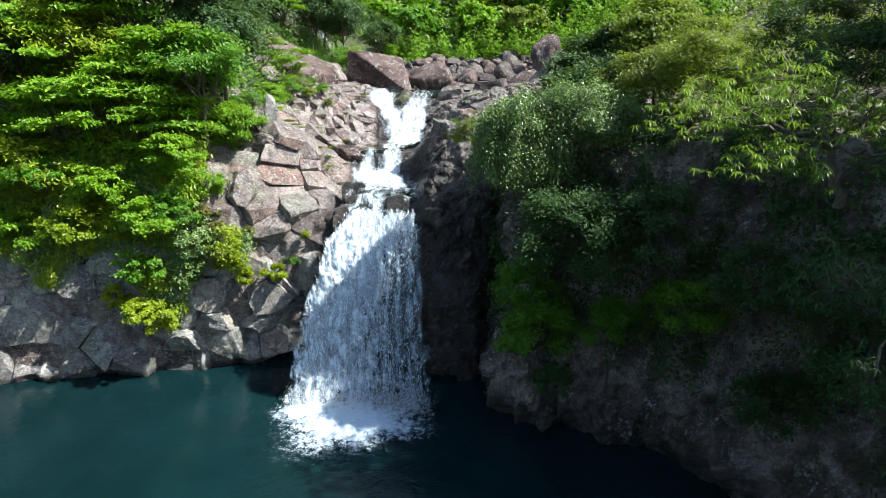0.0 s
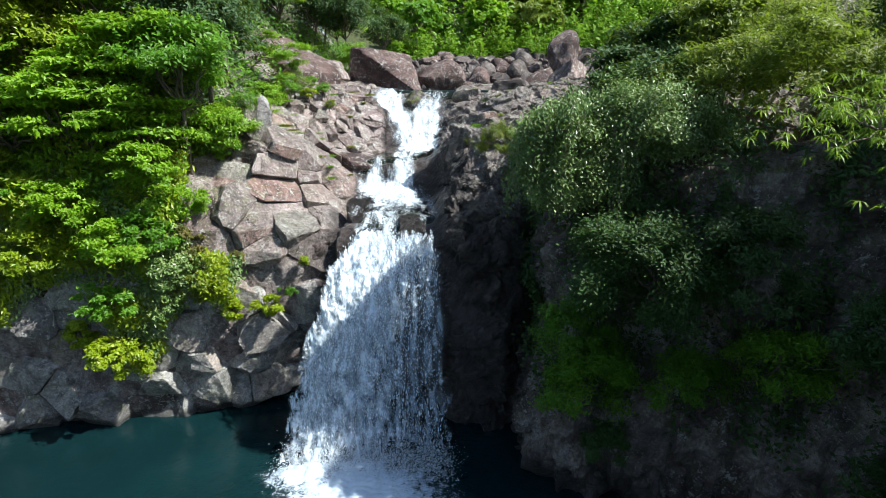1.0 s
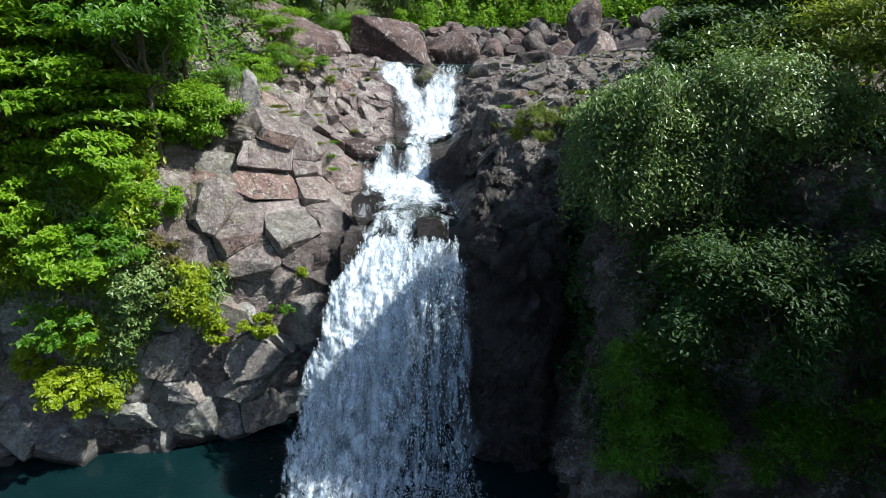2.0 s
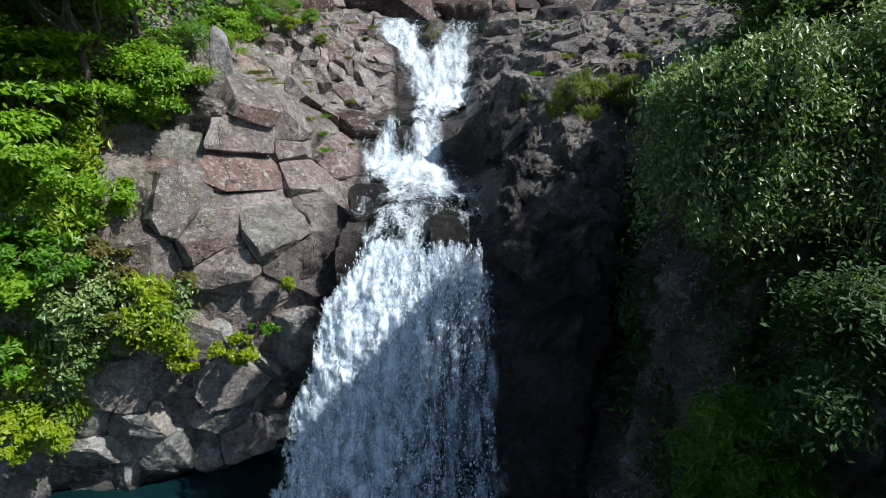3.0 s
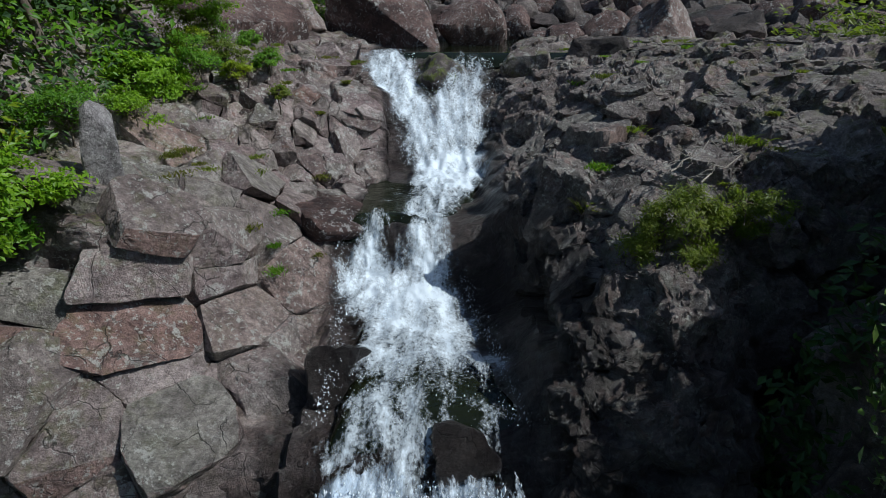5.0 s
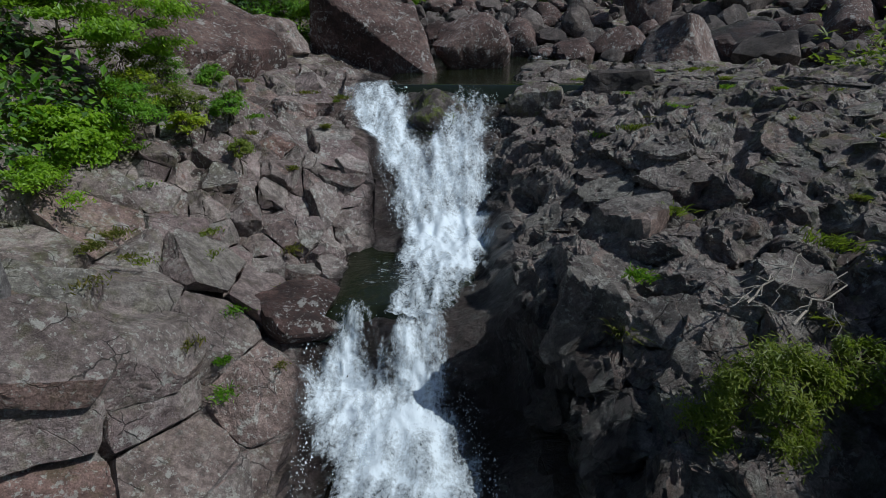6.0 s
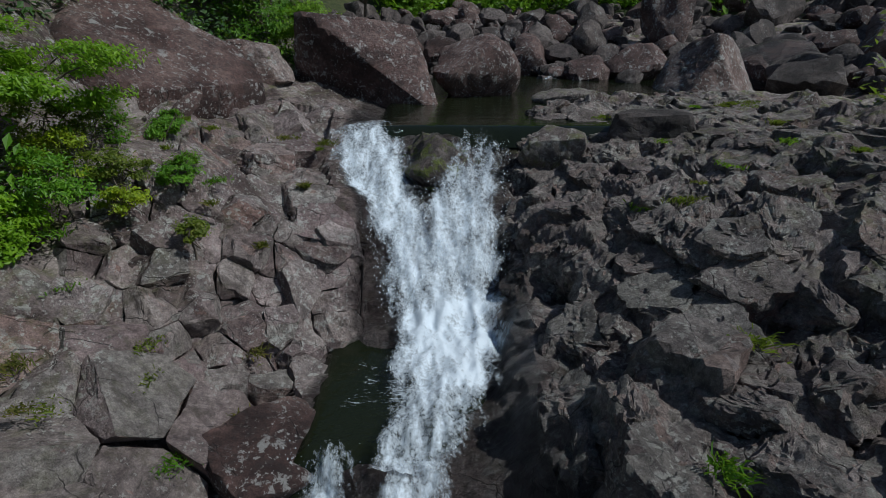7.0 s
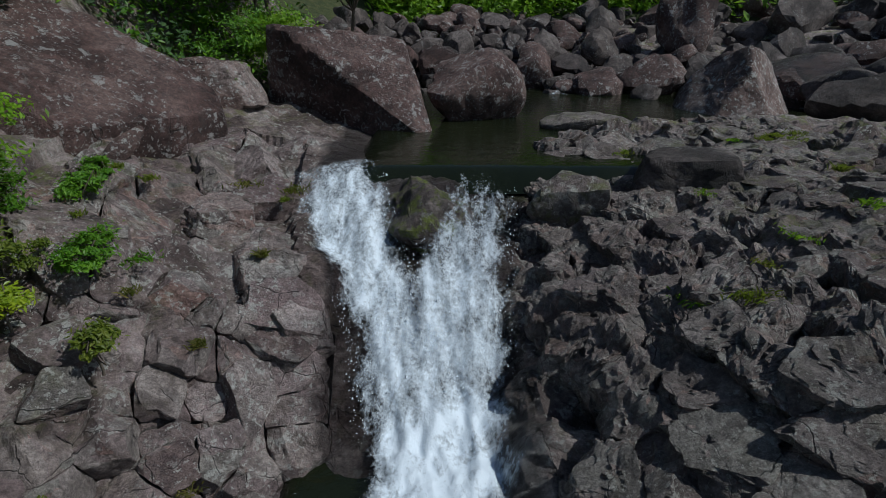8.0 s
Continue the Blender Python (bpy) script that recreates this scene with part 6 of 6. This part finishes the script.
def crag_plants():
    hanging_vine((3.3, 21.9, 12.4), (1.7, 0.9, 1.3), 130, 3.4, LEAF_GREY, "glossy grey-green creeper hanging in strands over the cliff edge", 511)
    hanging_vine((5.9, 21.8, 12.6), (1.6, 0.8, 1.2), 70, 1.7, LEAF_GREY, "glossy grey-green creeper hanging in strands over the cliff edge", 512)
    hanging_vine((2.4, 23.4, 12.2), (0.6, 1.4, 1.0), 50, 2.6, LEAF_GREY, "glossy grey-green creeper hanging in strands over the cliff edge", 513)
    tree("vine_shrub", (4.2, 22.4, 12.4), (-1.2, -0.7, -0.6), (1.7, 1.1, 1.3), 26000, LEAF_GREY, "glossy grey-green climber hanging over the cliff edge", 501, 0.10, 0.55, 60, 0.9, 0.3, 0.05, "shrub", lower=-2, hollow=0.4)
    tree("vine_shrub", (6.6, 22.4, 13.2), (-0.6, -0.8, 0.2), (2.0, 1.3, 1.2), 24000, LEAF_GREY, "glossy grey-green climber hanging over the cliff edge", 502, 0.10, 0.55, 60, 0.9, 0.3, 0.05, "shrub", lower=-2, hollow=0.4)
    # shade on this shrub is put into its dark leaf colour
    tree("shrub", (6.2, 20.8, 7.4), (-1.3, -1.3, 1.3), (2.4, 1.6, 1.9), 22000, LEAF_SHADE_TONE, "fine-leaved green shrub growing out of the shaded cliff", 503, 0.14, 0.4, 80, 0.7, 0.25, 0.06, "shrub")
    tree("shrub", (4.8, 21.4, 3.8), (-0.9, -0.9, 0.9), (1.6, 1.2, 1.6), 13000, LEAF_MID, "green fine-leaved shrub on the foot of the shaded cliff", 504, 0.13, 0.4, 50, 0.7, 0.25, 0.05, "shrub")
    long_leaved((11.4, 15.6, 11.4), [(-4.2, -0.8, 2.2, 1.3), (-3.0, -1.9, 2.6, 1.3), (-2.2, -0.6, 3.2, 1.4), (-1.6, -2.6, 2.3, 1.2), (-3.6, 0.6, 2.6, 1.2), (-0.8, -3.4, 1.6, 1.1), (-3.4, -2.4, 1.3, 1.0)], 95, LEAF_LONG, "yellow-green tree with drooping whorls of long narrow leaves above the cliff", 505)
    long_leaved((12.4, 13.0, 8.6), [(-3.4, -1.4, 1.8, 1.1), (-2.4, -2.4, 1.2, 1.2), (-2.6, -0.2, 1.2, 1.2), (-1.6, -2.8, 2.6, 1.1), (-2.8, -2.0, -0.6, 1.0)], 70, LEAF_SHADE_TONE, "green tree with layered drooping boughs above the pool", 506)
    # two trees added to cast shade on the front of the slab
    for k, (x, y, z, r) in enumerate([(9.6, 25.6, 13.4, 1.7), (10.6, 27.4, 14.0, 1.8)]):
        tree("tree", (x, y, z), (-0.6, 0, 2.6), (r, r, 1.9), 9000, LEAF_OLIVE, "olive green tree added at the end of the rock slab to shade its front", 597 + k, 0.2, 0.45, 50, group="trees at the end of the slab")
    # from the fourth on, shade is put into the leaf colour
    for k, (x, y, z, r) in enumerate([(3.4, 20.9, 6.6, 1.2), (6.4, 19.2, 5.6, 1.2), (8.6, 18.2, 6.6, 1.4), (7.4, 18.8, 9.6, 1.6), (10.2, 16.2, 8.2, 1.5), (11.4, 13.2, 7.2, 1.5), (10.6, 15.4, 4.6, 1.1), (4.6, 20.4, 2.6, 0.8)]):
        tree("shrub", (x, y + 0.5, z), (0, -0.5, 0), (r, 0.9 * r, 0.9 * r), int(5200 * r), (LEAF_MID if k < 3 else LEAF_SHADE_TONE), "fine-leaved green shrub growing out of the shaded cliff", 560 + k, 0.13, 0.4, 40, 0.8, 0.27, 0.03, "shrub", group="shrubs of the shaded cliff")
    # trees added out of view so that their shadows fall on the cliff
    unseen_shade_tree = tree("tree", (15.5, 12.0, 13.6), (0, 0, 3.6), (3.0, 3.0, 2.6), 7000, LEAF_SHADE_TONE, "unseen dark green tree added on the bank to shade the cliff", 590, 0.34, 0.5, 50, group="trees of the shaded bank")
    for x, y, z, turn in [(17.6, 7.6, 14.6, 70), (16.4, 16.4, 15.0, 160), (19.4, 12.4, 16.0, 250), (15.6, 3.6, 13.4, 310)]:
        copy_thing(unseen_shade_tree, pose(x, y, z, 0, 0, turn))
    # shade casters for the rock face; the last two are added only for that
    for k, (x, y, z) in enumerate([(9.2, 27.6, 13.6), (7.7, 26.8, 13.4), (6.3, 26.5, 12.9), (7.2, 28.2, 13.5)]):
        tree("tree", (x, y, z), (0, 0, 1.7), (1.6, 1.5, 1.7), 8000, LEAF_SHADE_TONE, "dark dense tree at the end of the rock slab, set to shade the rock face", 595 + k, 0.2, 0.45, 50, group="trees at the end of the slab")
    # shrubs added as occluders that shade the rock right of the fall
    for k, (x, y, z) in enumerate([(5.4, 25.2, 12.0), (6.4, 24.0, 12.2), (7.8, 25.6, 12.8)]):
        tree("shrub", (x, y, z), (0, -0.2, 1.4), (1.7, 1.4, 1.5), 9000, LEAF_SHADE_TONE, "dark green shrubs added on the cliff top to shade the rock face", 540 + k, 0.17, 0.4, 45, 0.7, 0.28, 0.06, "shrub", group="shrubs of the cliff top")
    # five of these take the dark leaf colour that carries shade
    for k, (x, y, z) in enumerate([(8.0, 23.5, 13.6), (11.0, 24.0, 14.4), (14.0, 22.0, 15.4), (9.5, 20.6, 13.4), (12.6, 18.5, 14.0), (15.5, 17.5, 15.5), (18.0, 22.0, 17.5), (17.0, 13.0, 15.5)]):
        tree("shrub", (x, y, z), (0, -0.4, 1.0), (2.1, 1.9, 1.2), 11000, (LEAF_OLIVE, LEAF_OLIVE, LEAF_SHADE_TONE, LEAF_OLIVE, LEAF_SHADE_TONE, LEAF_SHADE_TONE, LEAF_SHADE_TONE, LEAF_SHADE_TONE)[k], "olive to dark green shrubs on the cliff top", 520 + k, 0.17, 0.3, 55, 0.6, 0.28, 0.06, "shrub", group="shrubs of the cliff top")


crag_plants()


def grass_tuft(at, radius, height, blades, material, label, seed):
    """A tuft of narrow arching blades."""
    g = np.random.default_rng(seed)
    root = np.stack([g.normal(size=blades) * radius * 0.4, g.normal(size=blades) * radius * 0.4, np.zeros(blades)], 1)
    lean = g.normal(size=(blades, 3)) * 0.6 + [0, -0.35, 0]
    lean[:, 2] = 1
    long = height * g.uniform(0.5, 1.2, blades)[:, None]
    side = np.cross(lean, g.normal(size=(blades, 3)))
    side /= np.linalg.norm(side, axis=1, keepdims=True)
    mid, tip = root + lean * long * 0.5, root + lean * long * 0.8 + np.array([0, -0.2, -0.15]) * long
    w = 0.011
    v = np.stack([root - side * w, root + side * w, mid + side * w, mid - side * w, tip], 1).reshape(-1, 3)
    base = np.arange(blades)[:, None, None] * 5
    f = (base + np.array([(0, 1, 2), (0, 2, 3), (3, 2, 4)])[None]).reshape(-1, 3)
    ob = put("grass_tuft", mesh_from("grass_tuft", v, f), material, label=label, category="grass", group="grass tufts on the rocks", kind="stuff")
    ob.location = at
    return ob


for k, (x, y, z, r, m) in enumerate([(-10.6, 25.9, 6.4, 0.5, LEAF_OLIVE), (-9.9, 25.9, 7.0, 0.4, LEAF_MID), (-8.8, 25.9, 5.5, 0.38, LEAF_YELLOW), (-7.5, 26.2, 6.1, 0.32, LEAF_MID), (-9.4, 26.2, 7.6, 0.35, LEAF_DRY), (-6.8, 26.5, 7.3, 0.25, LEAF_YELLOW)]):
    tree("shrub", (x, y, z), (0, -0.15, -0.1), (r, 0.6 * r, 0.7 * r), int(3600 * r), m, "small creeper rooted in a crack of the cliff", 640 + k, 0.10, 0.5, 14, 0.9, 0.3, 0.02, "shrub", group="creepers on the cliff")
tree("shrub", (1.3, 28.7, 12.2), (0.0, -0.5, -0.15), (0.85, 0.5, 0.75), 9000, LEAF_OLIVE, "yellow-green feathery shrub drooping over the rock brow", 601, 0.10, 0.22, 30, 0.9, 0.3, 0.03, "shrub", lower=-2)
tree("shrub", (2.7, 28.9, 12.5), (0.0, -0.4, -0.1), (0.6, 0.4, 0.4), 4000, LEAF_OLIVE, "yellow-green feathery shrub drooping over the rock brow", 603, 0.10, 0.22, 24, 0.9, 0.3, 0.03, "shrub", lower=-2)
grass_tuft((0.3, 30.3, 11.7), 0.12, 0.5, 90, LEAF_DRY, "dry straw-coloured grass tuft in a rock cleft", 602)
g_rng = np.random.default_rng(61)
for k in range(58):
    x, y = (g_rng.uniform(0.5, 8.0), g_rng.uniform(29, 45)) if k < 30 else (g_rng.uniform(-9.6, -5.6), g_rng.uniform(31, 44))
    grass_tuft((x, y, ground_at(x, y) + 0.02), g_rng.uniform(0.12, 0.45), g_rng.uniform(0.08, 0.22), int(g_rng.uniform(50, 170)), (LEAF_OLIVE, LEAF_DRY, LEAF_MID, LEAF_DRY)[k % 4], "small grass tuft growing in a rock crack", 610 + k)


def standing_stone():
    ob = put("standing_stone", boulder_mesh((0.34, 0.30, 0.85), 7, 71, 4, 0.04, 50, cuts=[(0.25, -1, 0.05, 0.78), (1, 0.3, 0.12, 0.8), (-1, 0.1, 0.10, 0.82), (0, 1, 0, 0.8), (0.5, -0.2, 0.9, 0.92), (0, 0, -1, 0.9)]), CLIFF_STONE, label="pale upright splinter of rock on the ledge", category="rock")
    ob.matrix_world = pose(-9.15, 30.1, 12.95, 0, 3, 10)


standing_stone()


def dead_branch(at, seed, label):
    """A bleached dead branch with forking twigs lying on the rock."""
    g = np.random.default_rng(seed)
    thing = empty("dead_branch", at, label, "branch")
    main = crooked((0, 0, 0), (0.9, 0.5, 0.5), 8, 0.06, g)
    put("limb", mesh_from("limb", *tube(main, np.linspace(0.02, 0.008, 8), 6, seed), smooth=True), DEAD_WOOD, thing)
    for k in range(7):
        start = main[g.integers(1, 7)]
        end = start + np.array([g.uniform(-0.7, 0.3), g.uniform(-0.6, 0.4), g.uniform(-0.3, 0.2)])
        put("twig", mesh_from("twig", *tube(crooked(start, end, 6, 0.05, g), np.linspace(0.010, 0.003, 6), 5, seed + k), smooth=True), DEAD_WOOD, thing)
    return thing


dead_branch((1.5, 29.3, 12.85), 81, "bleached dead branch lying on the rock brow")
dead_branch((1.9, 28.9, 12.75), 82, "bleached dead branch lying on the rock brow")

# ---- the jointed blocks of the bedrock ----
SURFACE = (BASE.reshape(-1, 3), Sheet(BASE).n.reshape(-1, 3))
ledge_blocks = jointed_rock(SURFACE, on_ledges, (1.75, 1.35, 0.95), (7, -9, 38), 0.13, 0.2, 77, gap=0.003, worn=110.0, rough=0.035, fine=0.15, proud=0.18)
wall_blocks = jointed_rock(SURFACE, lambda p: on_wall(p) > 0.5, (0.72, 0.6, 0.5), (8, 6, 28), 0.19, 0.3, 78, gap=0.005, worn=70.0, rough=0.06, fine=0.12, proud=0.16)
top_blocks = jointed_rock(SURFACE, on_top, (1.3, 1.1, 0.7), (5, -4, 20), 0.2, 0.25, 82, gap=-0.01, worn=60.0, rough=0.075, fine=0.15, proud=0.10)
cliff_blocks = jointed_rock(SURFACE, on_cliff, (1.2, 1.1, 1.5), (8, 6, 25), 0.15, 0.22, 79, gap=0.004, worn=90.0, rough=0.05, fine=0.2, proud=0.35)
cliff_blocks = [b for b in cliff_blocks if b[0][:, 2].max() < 7.9]
right_blocks = jointed_rock(SURFACE, on_right_rock, (0.74, 0.70, 0.58), (12, 8, 40), 0.27, 0.3, 80, gap=-0.03, worn=40.0, rough=0.13, fine=0.115, proud=0.25)
slab_blocks = jointed_rock(SURFACE, on_slab, (0.78, 0.74, 0.40), (5, 4, 30), 0.27, 0.25, 81, gap=-0.05, worn=30.0, rough=0.14, fine=0.125, proud=0.12)
lay_blocks(ledge_blocks + wall_blocks + top_blocks, bedrock, STONE, lambda m: m[0] > -10.5, limit=220)
lay_blocks(cliff_blocks, bedrock, CLIFF_STONE, lambda m: m[0] > -18, limit=80)
lay_blocks(right_blocks + slab_blocks, bedrock, RUBBLE, lambda m: m[2] > 9, limit=280, name="rock")
